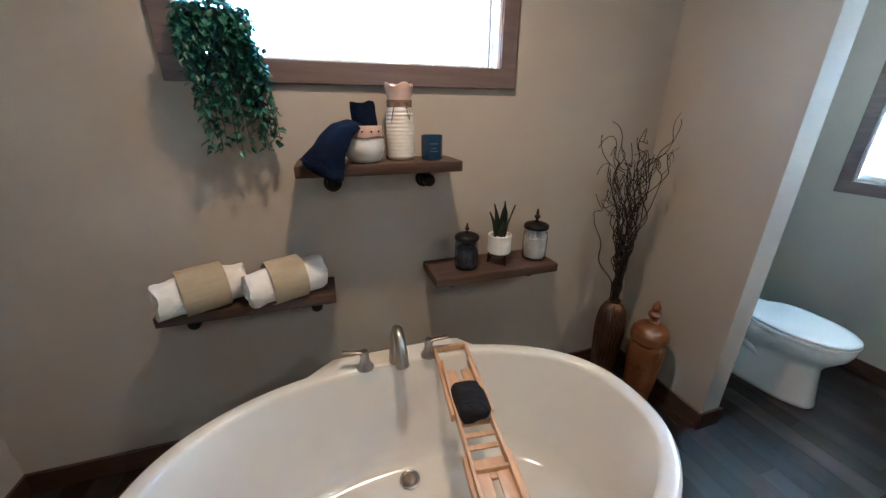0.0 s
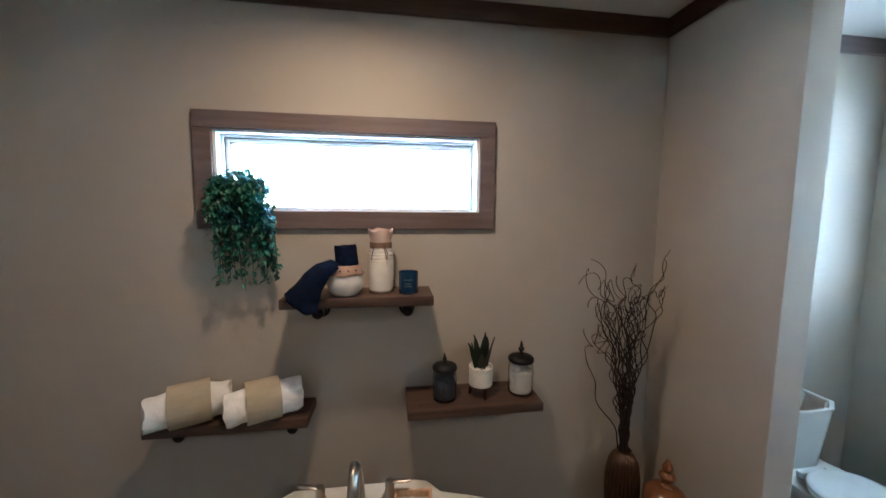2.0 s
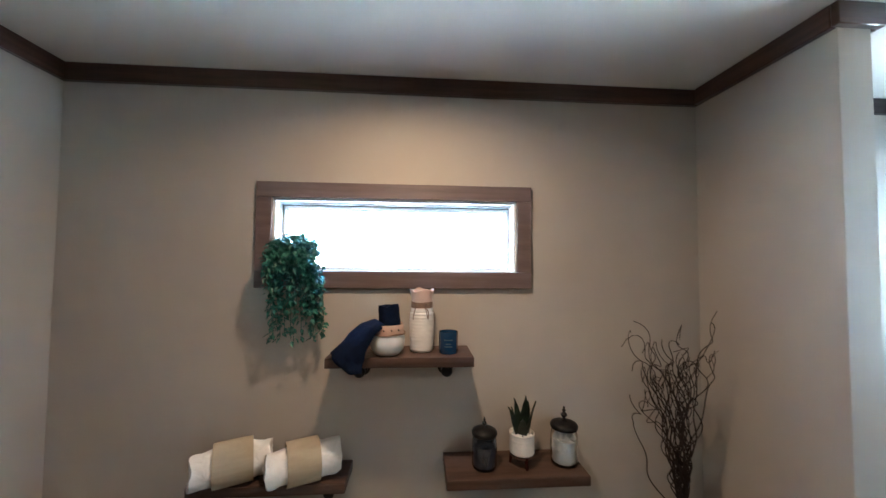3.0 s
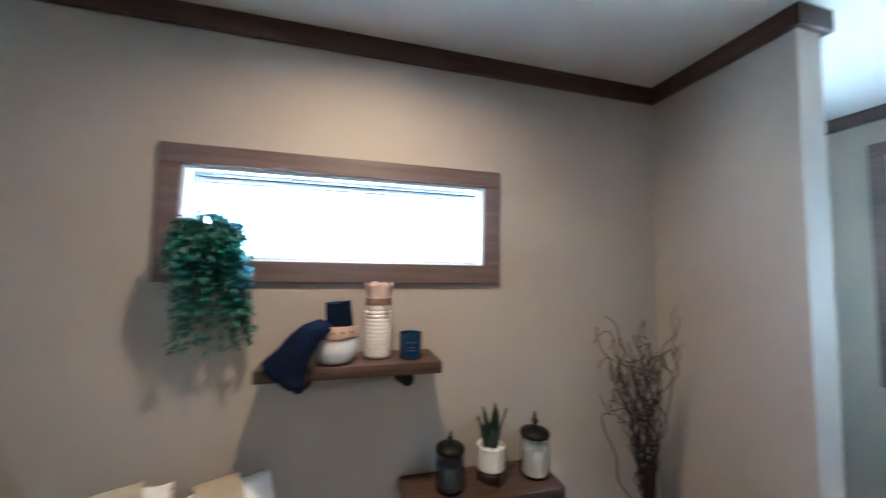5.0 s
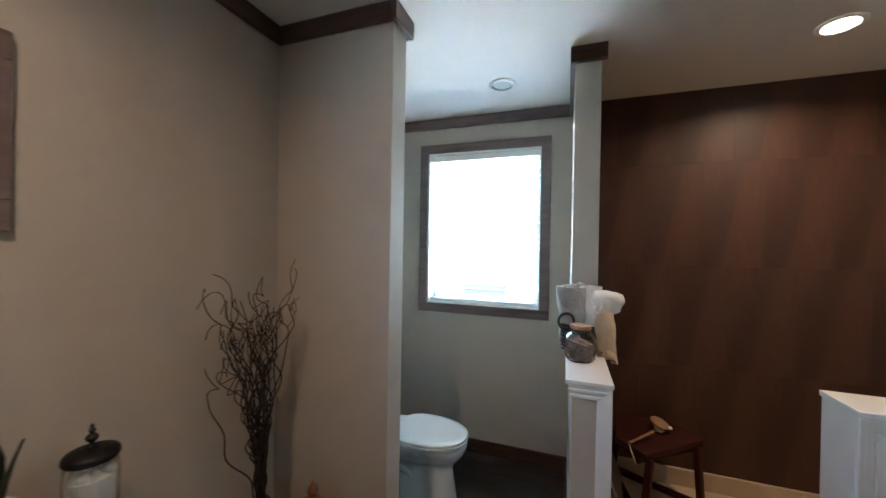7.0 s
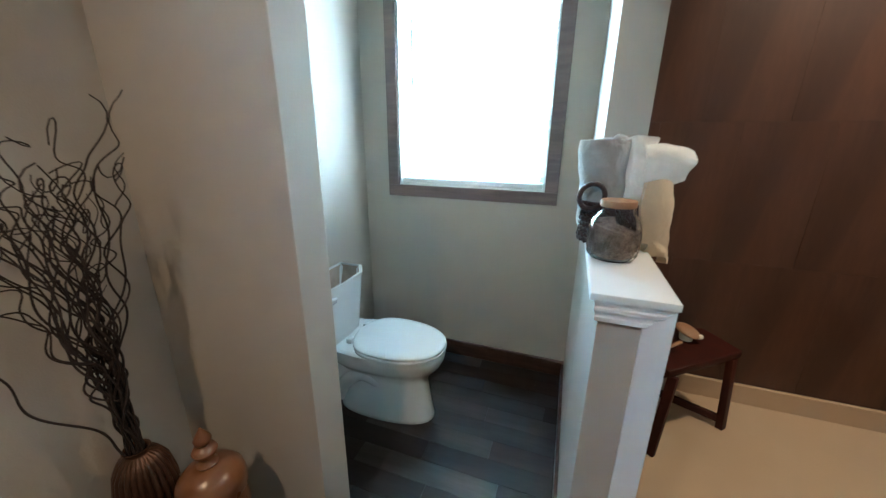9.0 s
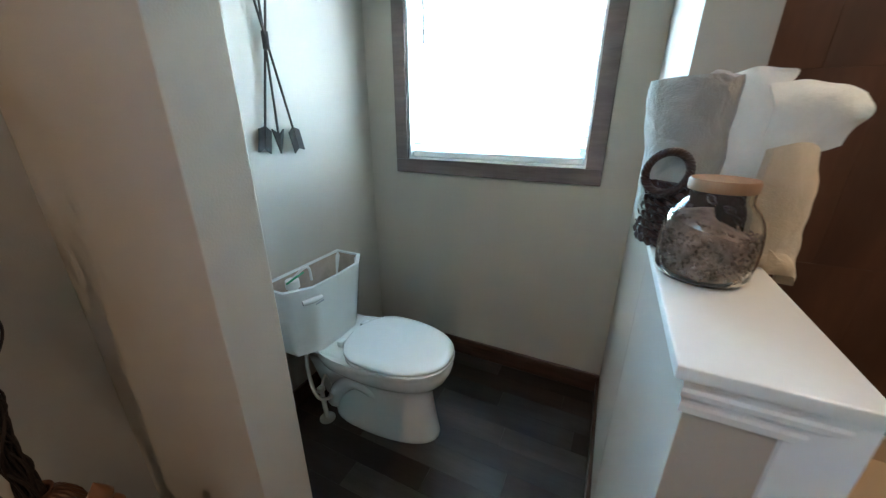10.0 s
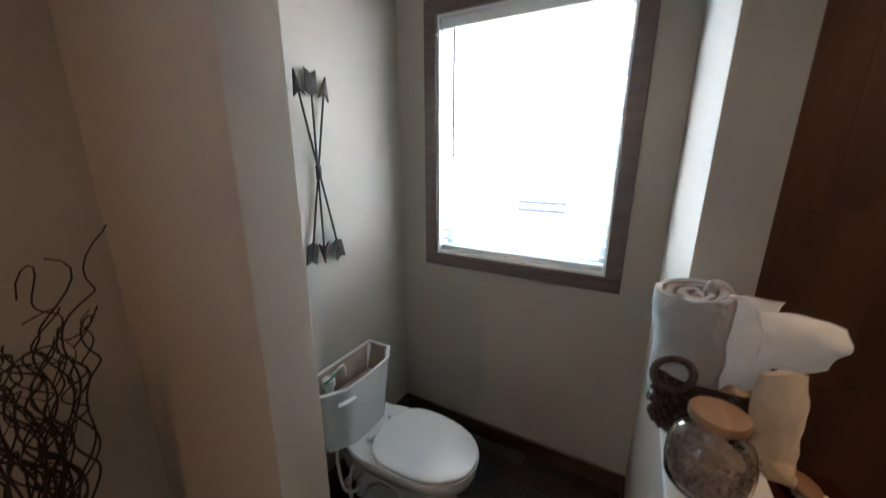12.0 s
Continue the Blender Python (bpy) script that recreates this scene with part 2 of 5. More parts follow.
def box(bm, x0, x1, y0, y1, z0, z1, bevel=0.0, seg=1):
    r = bmesh.ops.create_cube(bm, size=1.0, matrix=Matrix.Translation(((x0 + x1) / 2, (y0 + y1) / 2, (z0 + z1) / 2)) @ Matrix.Diagonal((x1 - x0, y1 - y0, z1 - z0, 1)))
    if bevel:
        edges = list({e for v in r["verts"] for e in v.link_edges})
        bmesh.ops.bevel(bm, geom=edges, offset=bevel, segments=seg, affect="EDGES", profile=0.5)
    return bm


def boxed(*a, **k):
    return box(bmesh.new(), *a, **k)


def bar(bm, a, b, w, h, bevel=0.0):
    """A rectangular bar from a to b, w wide and h high."""
    a, b = Vector(a), Vector(b)
    d = b - a
    q = d.to_track_quat("X", "Z").to_matrix().to_4x4()
    r = bmesh.ops.create_cube(bm, size=1.0, matrix=Matrix.Translation((a + b) / 2) @ q @ Matrix.Diagonal((d.length, w, h, 1)))
    if bevel:
        edges = list({e for v in r["verts"] for e in v.link_edges})
        bmesh.ops.bevel(bm, geom=edges, offset=bevel, segments=2, affect="EDGES", profile=0.5)
    return bm


def rings(bm, loops, close=True, cap0=True, cap1=True):
    """Skin a row of closed loops of points."""
    made = [[bm.verts.new(p) for p in lp] for lp in loops]
    k = len(made[0])
    for a, b in zip(made, made[1:]):
        for i in range(k if close else k - 1):
            j = (i + 1) % k
            bm.faces.new((a[i], a[j], b[j], b[i]))
    if cap0:
        bm.faces.new(list(reversed(made[0])))
    if cap1:
        bm.faces.new(made[-1])
    bmesh.ops.recalc_face_normals(bm, faces=bm.faces)
    return bm


def lathe(profile, c, segs=32, flute=0, depth=0.0, z_lo=0, z_hi=0, wob=None):
    """Turn rows of (radius, height) about the upright axis at c."""
    bm = bmesh.new()
    loops = []
    for r, z in profile:
        lp = []
        for i in range(segs):
            a = 2 * math.pi * i / segs
            rr = r
            if flute and z_lo <= z <= z_hi:
                rr = r * (1 + depth * (abs(math.cos(a * flute / 2)) - 0.5))
            dz = wob(a, z) if wob else 0
            lp.append((c[0] + rr * math.cos(a), c[1] + rr * math.sin(a), c[2] + z + dz))
        loops.append(lp)
    return rings(bm, loops)


def tube(bm, pts, radius, segs=8, flat=1.0):
    """A round pipe along points; radius is a number or a function of 0..1."""
    pts = [Vector(p) for p in pts]
    n = len(pts)
    loops = []
    up = Vector((0.137, 0.31, 0.94)).normalized()
    for i, p in enumerate(pts):
        d = (pts[min(i + 1, n - 1)] - pts[max(i - 1, 0)]).normalized()
        s = d.cross(up)
        if s.length < 1e-3:
            s = d.cross(Vector((1, 0, 0)))
        s.normalize()
        u = s.cross(d)
        up = u
        r = radius(i / (n - 1)) if callable(radius) else radius
        loops.append([p + r * (math.cos(2 * math.pi * k / segs) * s + flat * math.sin(2 * math.pi * k / segs) * u) for k in range(segs)])
    return rings(bm, loops)


def curve_points(ctrl, n=24):
    """A smooth line through control points."""
    ctrl = [Vector(c) for c in ctrl]
    out = []
    m = len(ctrl) - 1
    for i in range(n + 1):
        f = i / n * m
        k = min(int(f), m - 1)
        t = f - k
        p0, p1, p2, p3 = ctrl[max(k - 1, 0)], ctrl[k], ctrl[k + 1], ctrl[min(k + 2, m)]
        out.append(0.5 * ((2 * p1) + (p2 - p0) * t + (2 * p0 - 5 * p1 + 4 * p2 - p3) * t * t + (3 * p1 - p0 - 3 * p2 + p3) * t ** 3))
    return out


def mesh_of(name, bm, material, smooth=True, angle=40):
    me = bpy.data.meshes.new(name)
    bm.normal_update()
    if smooth:
        for f in bm.faces:
            f.smooth = True
        for e in bm.edges:
            if len(e.link_faces) != 2:
                continue
            turn = e.calc_face_angle(0)
            small, large = sorted(f.calc_area() for f in e.link_faces)
            # a broad flat face keeps its own normal beside a thin rounded edge
            if turn > radians(angle) or (turn > radians(8) and large > 12 * small and large > 0.003):
                e.smooth = False
    bm.to_mesh(me)
    bm.free()
    me.materials.append(material)
    return me


def thing(name, at, label, category, group=""):
    ob = new(name)
    ob.empty_display_size = 0.05
    ob.location = at
    return tagged(ob, label, category, group)


def under(ob, parent):
    ob.parent = parent
    m = Matrix.Translation(-parent.location) if parent.parent is None else Matrix.Identity(4)
    ob.matrix_parent_inverse = m
    return ob


def part(name, bm, material, parent, label="", smooth=True, angle=40):
    """Link a bmesh, in world places, as one mesh under a thing or a part."""
    ob = new(name, mesh_of(name, bm, material, smooth, angle))
    under(ob, parent)
    if label:
        tagged(ob, label)
    return ob


def solo(name, bm, material, label, category, group="", kind="", smooth=True, angle=40):
    return tagged(new(name, mesh_of(name, bm, material, smooth, angle)), label, category, group, kind)


def structure(name, bm, material, label="", smooth=False):
    return tagged(new(name, mesh_of(name, bm, material, smooth)), label, name.split("_")[0], "", "structure")


# ---- the shell of the room ----
NORTH, WEST, EAST, SOUTH = 1.775, 0.40, 4.475, -2.4
PART_X0, PART_X1, PART_Y = 3.222, 3.339, 1.203
W1 = (1.275, 2.348, 1.584, 1.904)
W2 = (0.715, 1.545, 1.069, 2.196)

floor = structure("floor", boxed(WEST - 0.1, EAST + 0.1, SOUTH - 0.1, NORTH + 0.12, -0.12, -0.004), M_SUBFLOOR, "dark floor of mixed grey and brown wood-look vinyl boards")
ceiling = structure("ceiling", boxed(WEST - 0.1, EAST + 0.14, SOUTH - 0.1, NORTH + 0.14, CEIL, CEIL + 0.12), M_CEIL, "flat white lightly textured ceiling")

bm = bmesh.new()
box(bm, WEST - 0.1, W1[0], NORTH, NORTH + 0.14, -0.1, CEIL)
box(bm, W1[1], EAST + 0.14, NORTH, NORTH + 0.14, -0.1, CEIL)
box(bm, W1[0], W1[1], NORTH, NORTH + 0.14, -0.1, W1[2])
box(bm, W1[0], W1[1], NORTH, NORTH + 0.14, W1[3], CEIL)
structure("wall_north", bm, M_WALL, "taupe painted wall behind tub and toilet")
bm = bmesh.new()
box(bm, EAST, EAST + 0.14, SOUTH - 0.1, W2[0], -0.1, CEIL)
box(bm, EAST, EAST + 0.14, W2[1], NORTH, -0.1, CEIL)
box(bm, EAST, EAST + 0.14, W2[0], W2[1], -0.1, W2[2])
box(bm, EAST, EAST + 0.14, W2[0], W2[1], W2[3], CEIL)
structure("wall_east", bm, M_WALL, "taupe painted wall with blind-covered window")
structure("wall_west", boxed(WEST - 0.1, WEST, SOUTH, NORTH, -0.1, CEIL), M_WALL, "plain taupe painted wall")
structure("wall_south", boxed(WEST - 0.1, EAST + 0.14, SOUTH - 0.1, SOUTH, -0.1, CEIL), M_WALL, "plain taupe painted wall")
structure("wall_partition", boxed(PART_X0, PART_X1, PART_Y, NORTH, -0.004, CEIL, bevel=0.0025, seg=2), M_WALL, "taupe partition wall with rounded end beside the toilet", smooth=True)
HW_Y0, HW_Y1, POST_X = 0.402, 0.517, 3.776
structure("wall_shower_side", boxed(POST_X, EAST, HW_Y0, HW_Y1, -0.004, CEIL, bevel=0.0008), M_WALL, "full-height wall end between toilet and shower")
structure("wall_shower_end", boxed(3.235, EAST, -1.30, -1.20, -0.004, CEIL), M_WALL, "plain wall closing the shower")

# crown and base boards
CR = 2.379


def trim_run(name, x0, x1, y0, y1, z0, z1, along, pale=False):
    # pale: the brown stain with window light put into its colour
    wood = (M_LIT_TRIM_X if along == "x" else M_LIT_TRIM_Y) if pale else (M_TRIM_X if along == "x" else M_TRIM_Y)
    structure(name, boxed(x0, x1, y0, y1, z0, z1, bevel=0.003), wood, "dark brown wooden trim board", smooth=True)


T = 0.024
trim_run("trim_crown_north", WEST, PART_X0, NORTH - T, NORTH, CR, CEIL, "x")
trim_run("trim_crown_west", WEST, WEST + T, SOUTH, NORTH - T, CR, CEIL, "y")
trim_run("trim_crown_partition", PART_X0 - T, PART_X0, PART_Y, NORTH - T, CR, CEIL, "y")
trim_run("trim_crown_partition_end", PART_X0 - T, PART_X1 + T, PART_Y - T, PART_Y, CR, CEIL, "x")
trim_run("trim_crown_partition_inner", PART_X1, PART_X1 + T, PART_Y, NORTH - T, CR, CEIL, "y")
# toilet-side crowns take the lightened copy to imitate the strong daylight there
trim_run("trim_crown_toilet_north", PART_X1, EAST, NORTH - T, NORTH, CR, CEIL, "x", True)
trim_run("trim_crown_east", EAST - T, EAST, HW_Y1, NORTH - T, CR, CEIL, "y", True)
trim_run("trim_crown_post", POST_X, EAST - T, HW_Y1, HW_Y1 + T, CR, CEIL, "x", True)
trim_run("trim_crown_post_end", POST_X - T, POST_X, HW_Y0 - T, HW_Y1 + T, CR, CEIL, "y")
B, BZ = 0.013, 0.100
trim_run("baseboard_north", WEST, PART_X0, NORTH - B, NORTH, 0, BZ, "x")
trim_run("baseboard_west", WEST, WEST + B, SOUTH, NORTH - B, 0, BZ, "y")
trim_run("baseboard_partition", PART_X0 - B, PART_X0, PART_Y, NORTH - B, 0, BZ, "y")
trim_run("baseboard_partition_end", PART_X0 - B, PART_X1 + B, PART_Y - B, PART_Y, 0, BZ, "x")
trim_run("baseboard_partition_inner", PART_X1, PART_X1 + B, PART_Y, NORTH - B, 0, BZ, "y")
trim_run("baseboard_toilet_north", PART_X1 + B, EAST, NORTH - B, NORTH, 0, BZ, "x")
trim_run("baseboard_east", EAST - B, EAST, HW_Y1, NORTH - B, 0, BZ, "y")
trim_run("baseboard_half_wall", 3.30, EAST - B, HW_Y1, HW_Y1 + B, 0, 0.085, "x")

# ---- windows ----


def window_north():
    x0, x1, z0, z1 = W1
    root = thing("window_1", (x0, NORTH, z0), "wide narrow window with dark brown casing above the tub", "window")
    root["kind"] = "structure"
    c, f = 0.067, NORTH - 0.018
    for n, b in (("casing", (x0 - c, x1 + c, f, NORTH, z1, z1 + c)), ("casing", (x0 - c, x1 + c, f, NORTH, z0 - 0.072, z0)),
                 ("casing", (x0 - c, x0, f, NORTH, z0, z1)), ("casing", (x1, x1 + c, f, NORTH, z0, z1))):
        part(n, boxed(*b, bevel=0.002), M_LIT_TRIM_X if b[1] - b[0] > 0.2 else M_LIT_TRIM, root, "dark brown wooden casing board")
    bm = bmesh.new()
    d0, d1, w = NORTH - 0.002, NORTH + 0.075, 0.012
    box(bm, x0, x0 + w, d0, d1, z0, z1)
    box(bm, x1 - w, x1, d0, d1, z0, z1)
    box(bm, x0 + w, x1 - w, d0, d1, z1 - w, z1)
    box(bm, x0 + w, x1 - w, d0, d1, z0, z0 + 0.005)
    part("jamb_liner", bm, M_VINYL, root, "white vinyl jamb")
    # stepped vinyl frame: outer frame, dark gasket, sash, grey bead
    steps = ((0.012, 0.010, 0.040, M_VINYL, "white vinyl outer frame"), (0.022, 0.0035, 0.052, M_IRON, "thin dark gasket"),
             (0.0255, 0.012, 0.056, M_VINYL, "white vinyl sash"), (0.0375, 0.006, 0.070, M_TRACK, "grey glazing bead"))
    for inset, fw, dy, m, lab in steps:
        bm = bmesh.new()
        y = NORTH + dy
        a0, a1, b0, b1 = x0 + inset * 0.85, x1 - inset * 0.85, z0 + inset * 0.42, z1 - inset
        lo = fw * 0.42
        box(bm, a0, a0 + fw, y, y + 0.03, b0, b1, 0.001)
        box(bm, a1 - fw, a1, y, y + 0.03, b0, b1, 0.001)
        box(bm, a0 + fw, a1 - fw, y + 0.001, y + 0.029, b1 - fw, b1, 0.001)
        box(bm, a0 + fw, a1 - fw, y + 0.001, y + 0.029, b0, b0 + lo, 0.0005)
        part("window_frame", bm, m, root, lab)
    p = part("pane", boxed(x0 + 0.03, x1 - 0.03, NORTH + 0.088, NORTH + 0.092, z0 + 0.02, z1 - 0.03), M_PANE, root, "clear glass pane", smooth=False)
    p.visible_shadow = False


window_north()


def window_east():
    y0, y1, z0, z1 = W2
    root = thing("window_2", (EAST, y0, z0), "tall window with dark brown, glare-paled casing beside the toilet", "window")
    root["kind"] = "structure"
    c, f = 0.065, EAST - 0.018
    for b in ((f, EAST, y0 - c, y1 + c, z1, z1 + c), (f, EAST, y0 - c, y1 + c, z0 - c, z0),
              (f, EAST, y0 - c, y0, z0, z1), (f, EAST, y1, y1 + c, z0, z1)):
        part("casing", boxed(*b, bevel=0.002), M_LIT_TRIM_Y if b[3] - b[2] > 0.2 else M_LIT_TRIM, root, "dark brown wooden casing board")
    bm = bmesh.new()
    d0, d1, w = EAST - 0.002, EAST + 0.14, 0.010
    box(bm, d0, d1, y0, y0 + w, z0, z1)
    box(bm, d0, d1, y1 - w, y1, z0, z1)
    box(bm, d0, d1, y0 + w, y1 - w, z1 - w, z1)
    box(bm, d0, d1, y0 + w, y1 - w, z0, z0 + w)
    part("jamb_liner", bm, M_VINYL, root, "white vinyl jamb")
    bm = bmesh.new()
    x, w = EAST + 0.095, 0.032
    box(bm, x, x + 0.04, y0 + 0.01, y0 + 0.01 + w, z0 + 0.01, z1 - 0.01, 0.002)
    box(bm, x, x + 0.04, y1 - 0.01 - w, y1 - 0.01, z0 + 0.01, z1 - 0.01, 0.002)
    box(bm, x + 0.001, x + 0.039, y0 + 0.042, y1 - 0.042, z1 - 0.042, z1 - 0.01, 0.002)
    box(bm, x + 0.001, x + 0.039, y0 + 0.042, y1 - 0.042, z0 + 0.01, z0 + 0.042, 0.002)
    part("window_frame", bm, M_VINYL, root, "white vinyl frame")
    p = part("pane", boxed(x + 0.018, x + 0.022, y0 + 0.03, y1 - 0.03, z0 + 0.03, z1 - 0.03), M_PANE, root, "clear glass pane", smooth=False)
    p.visible_shadow = False


window_east()


def blind():
    y0, y1, z0, z1 = W2[0] + 0.014, W2[1] - 0.014, W2[2] + 0.012, W2[3] - 0.012
    x = EAST + 0.045
    root = thing("window_blind", (x, (y0 + y1) / 2, z0), "white horizontal slat blind, lowered with open slats, in the window", "blind")
    part("headrail", boxed(x - 0.030, x + 0.028, y0, y1, z1 - 0.045, z1, bevel=0.004), M_SLAT, root, "white rounded valance")
    part("bottom_rail", boxed(x - 0.026, x + 0.026, y0, y1, z0, z0 + 0.026, bevel=0.005, seg=2), M_SLAT, root, "white bottom rail")
    lo, hi = z0 + 0.060, z1 - 0.075
    n = 21
    bm = bmesh.new()
    half, th = 0.0245, 0.0028
    prof = [(-half, -0.002), (-half * 0.5, 0.0008), (0, 0.002), (half * 0.5, 0.0008), (half, -0.002)]
    loop = [(px, pz + th / 2) for px, pz in prof] + [(px, pz - th / 2) for px, pz in reversed(prof)]
    rings(bm, [[(px, yy, pz) for px, pz in loop] for yy in (y0, y1)])
    me = mesh_of("slat", bm, M_SLAT)
    for i in range(n):
        s = new("slat", me)
        s.location = (x, 0, lo + (hi - lo) * i / (n - 1))
        s.rotation_euler = (0, radians(7 + random.uniform(-1.2, 1.2)), 0)
        under(s, root)
    for yy in (y0 + 0.10, y1 - 0.10):
        for dx in (-0.026, 0.026):
            part("ladder_cord", tube(bmesh.new(), [(x + dx, yy, z0 + 0.02), (x + dx, yy, (z0 + z1) / 2), (x + dx, yy, z1 - 0.04)], 0.0011, 6), M_SLAT, root, "thin white cord")
    part("tilt_wand", tube(bmesh.new(), [(x - 0.034, y1 - 0.07, z1 - 0.05), (x - 0.034, y1 - 0.068, z1 - 0.3), (x - 0.034, y1 - 0.07, z1 - 0.62)], 0.0035, 8), M_WAND, root, "slender tilt wand")


blind()

# ---- half walls and shower ----
HW_X0, CAP_Z = 3.260, 1.049


def half_wall_toilet():
    root = thing("half_wall_1", (HW_X0, HW_Y0, 0), "white painted half wall with moulded cap beside the toilet", "half wall")
    root["kind"] = "structure"
    body_x, stile = HW_X0 + 0.014, HW_Y0 - 0.011
    part("panel", boxed(body_x, POST_X, HW_Y0, HW_Y1 - 0.0003, 0, CAP_Z - 0.016, bevel=0.0008), M_WALL, root, "taupe painted half wall body")
    part("cap", boxed(HW_X0 - 0.014, POST_X, HW_Y0 - 0.015, HW_Y1 + 0.022, CAP_Z - 0.016, CAP_Z, bevel=0.003, seg=2), M_WHITE, root, "white wooden cap board")
    # stepped moulding under the cap, mitred into the upright on the shower edge
    top = CAP_Z - 0.0165
    prof = [(0.022, 0.0), (0.022, -0.006), (0.0185, -0.008), (0.018, -0.013), (0.0205, -0.016), (0.020, -0.022), (0.0155, -0.026), (0.012, -0.031), (0.0115, -0.035), (0.0135, -0.038), (0.013, -0.046), (0.006, -0.050)]
    back = [(-0.002, -0.050), (-0.002, 0.0)]
    bm = bmesh.new()
    rings(bm, [[(body_x - o, HW_Y1 + 0.001 + 0.5 * max(o, 0.0), top + z) for o, z in prof + back],
               [(body_x - o, stile - z * 0.94, top + z) for o, z in prof + back]])
    part("end_moulding", bm, M_WHITE, root, "stepped white moulding", angle=20)
    bm = bmesh.new()
    side = [(0.022, stile), (0.021, stile + 0.003), (0.0065, stile + 0.0465), (-0.002, stile + 0.047), (-0.002, HW_Y0 + 0.0005), (-0.025, HW_Y0 - 0.0005), (-0.025, stile)]
    rings(bm, [[(body_x - o, y, 0.0) for o, y in side], [(body_x - o, y, top - (y - stile) / 0.94 - 0.0005) for o, y in side]])
    part("side_moulding", bm, M_WHITE, root, "upright white moulding", angle=20)


half_wall_toilet()


def half_wall_shower():
    x0, x1, y0, y1 = 3.316, 3.463, -1.20, -0.246
    root = thing("half_wall_2", (x0, y1, 0), "white half wall with framed beige panel and cap beside the shower", "half wall")
    root["kind"] = "structure"
    part("panel", boxed(x0, x1, y0, y1, 0, CAP_Z - 0.018, bevel=0.002), M_WHITE, root, "smooth white painted panel")
    part("cap", boxed(x0 - 0.014, x1 + 0.006, y0, y1 + 0.004, CAP_Z - 0.018, CAP_Z, bevel=0.003, seg=2), M_WHITE, root, "white cap board")
    for k, (a, b, d) in enumerate(((0.0, 0.014, 0.013), (0.014, 0.030, 0.010), (0.030, 0.040, 0.005), (0.040, 0.062, 0.009), (0.062, 0.078, 0.006))):
        bm = bmesh.new()
        zt = CAP_Z - 0.02
        box(bm, x0 - d, x0, y0, y1 - a, zt - b, zt - a, 0.001)
        box(bm, x0 - d, x0, y1 - b, y1 - a, 0, zt - b, 0.001)
        part("frame_moulding", bm, M_WHITE, root, "stepped white frame moulding")
    part("inset_panel", boxed(x0 - 0.003, x0, y0, y1 - 0.078, 0, CAP_Z - 0.098), M_WALL, root, "taupe painted inset")
    g = thing("shower_glass", (3.390, -0.38, CAP_Z), "frameless clear glass screen standing on the half wall", "glass screen")
    part("pane", boxed(3.386, 3.394, -1.19, -0.36, CAP_Z + 0.004, 2.02, bevel=0.001), M_GLASS, g, "clear glass")
    for yy in (-0.37, -1.10):
        part("clip", boxed(3.380, 3.400, yy - 0.02, yy + 0.012, CAP_Z, CAP_Z + 0.03, bevel=0.002), M_IRON, g, "small black clip")


half_wall_shower()

PAN_Z = 0.085
pan = thing("shower_pan", (3.9, -0.4, 0), "beige moulded shower pan with raised curb", "shower pan")
part("base", boxed(3.463, EAST - 0.016, -1.199, HW_Y0 - 0.001, -0.002, PAN_Z - 0.012), M_PAN, pan)
part("floor_panel", boxed(3.475, EAST - 0.034, -1.18, HW_Y0 - 0.019, PAN_Z - 0.012, PAN_Z, bevel=0.006, seg=2), M_PAN, pan, "smooth beige floor panel")
part("curb", boxed(3.310, 3.463, -0.244, HW_Y0 - 0.001, -0.002, 0.11, bevel=0.008, seg=2), M_PAN, pan, "raised beige curb")
for sides in ((EAST - 0.034, EAST - 0.016, -1.199, HW_Y0 - 0.001), (3.463, EAST - 0.034, HW_Y0 - 0.019, HW_Y0 - 0.001), (3.463, EAST - 0.034, -1.199, -1.18)):
    part("upstand", boxed(*sides, PAN_Z - 0.012, 0.185, bevel=0.005, seg=2), M_PAN, pan, "low beige upstand at the wall")



def shower_tiles():
    x1 = EAST
    back = structure("wall_shower_backing", boxed(x1 - 0.0162, x1, -1.20, HW_Y0, 0.185, CEIL), M_GROUT, "dark brown large-format shower wall tile")
    tw, th, g = 0.305, 0.610, 0.0010
    z0, y1 = 0.187, HW_Y0 - 0.002
    cache = {}
    r = 0
    z = z0
    while z < CEIL - 0.02:
        za, zb = z + g / 2, min(z + th, CEIL) - g / 2
        y = y1 + (tw / 2 if r % 2 else 0)
        while y > -1.2:
            ya, yb = max(y - tw, -1.2) + g / 2, min(y, y1) - g / 2
            if yb - ya > 0.02:
                key = (round(yb - ya, 3), round(zb - za, 3))
                if key not in cache:
                    cache[key] = mesh_of("tile", boxed(-0.005, 0.005, -key[0] / 2, key[0] / 2, -key[1] / 2, key[1] / 2, bevel=0.0006), M_TILE)
                t = new("tile", cache[key])
                t.location = (x1 - 0.012 + random.uniform(-0.0002, 0.0002), (ya + yb) / 2, (za + zb) / 2)
                t.rotation_euler = (0, radians(random.uniform(-0.03, 0.03)), radians(random.uniform(-0.04, 0.04)))
                t.parent = back
            y -= tw
        z += th
        r += 1


shower_tiles()

# ---- bathtub ----
TUB_C, TUB_A, TUB_B, RIM = (1.826, 1.047), 0.752, 0.443, 0.550
DECK_X, DECK_Y = 1.836, 1.525


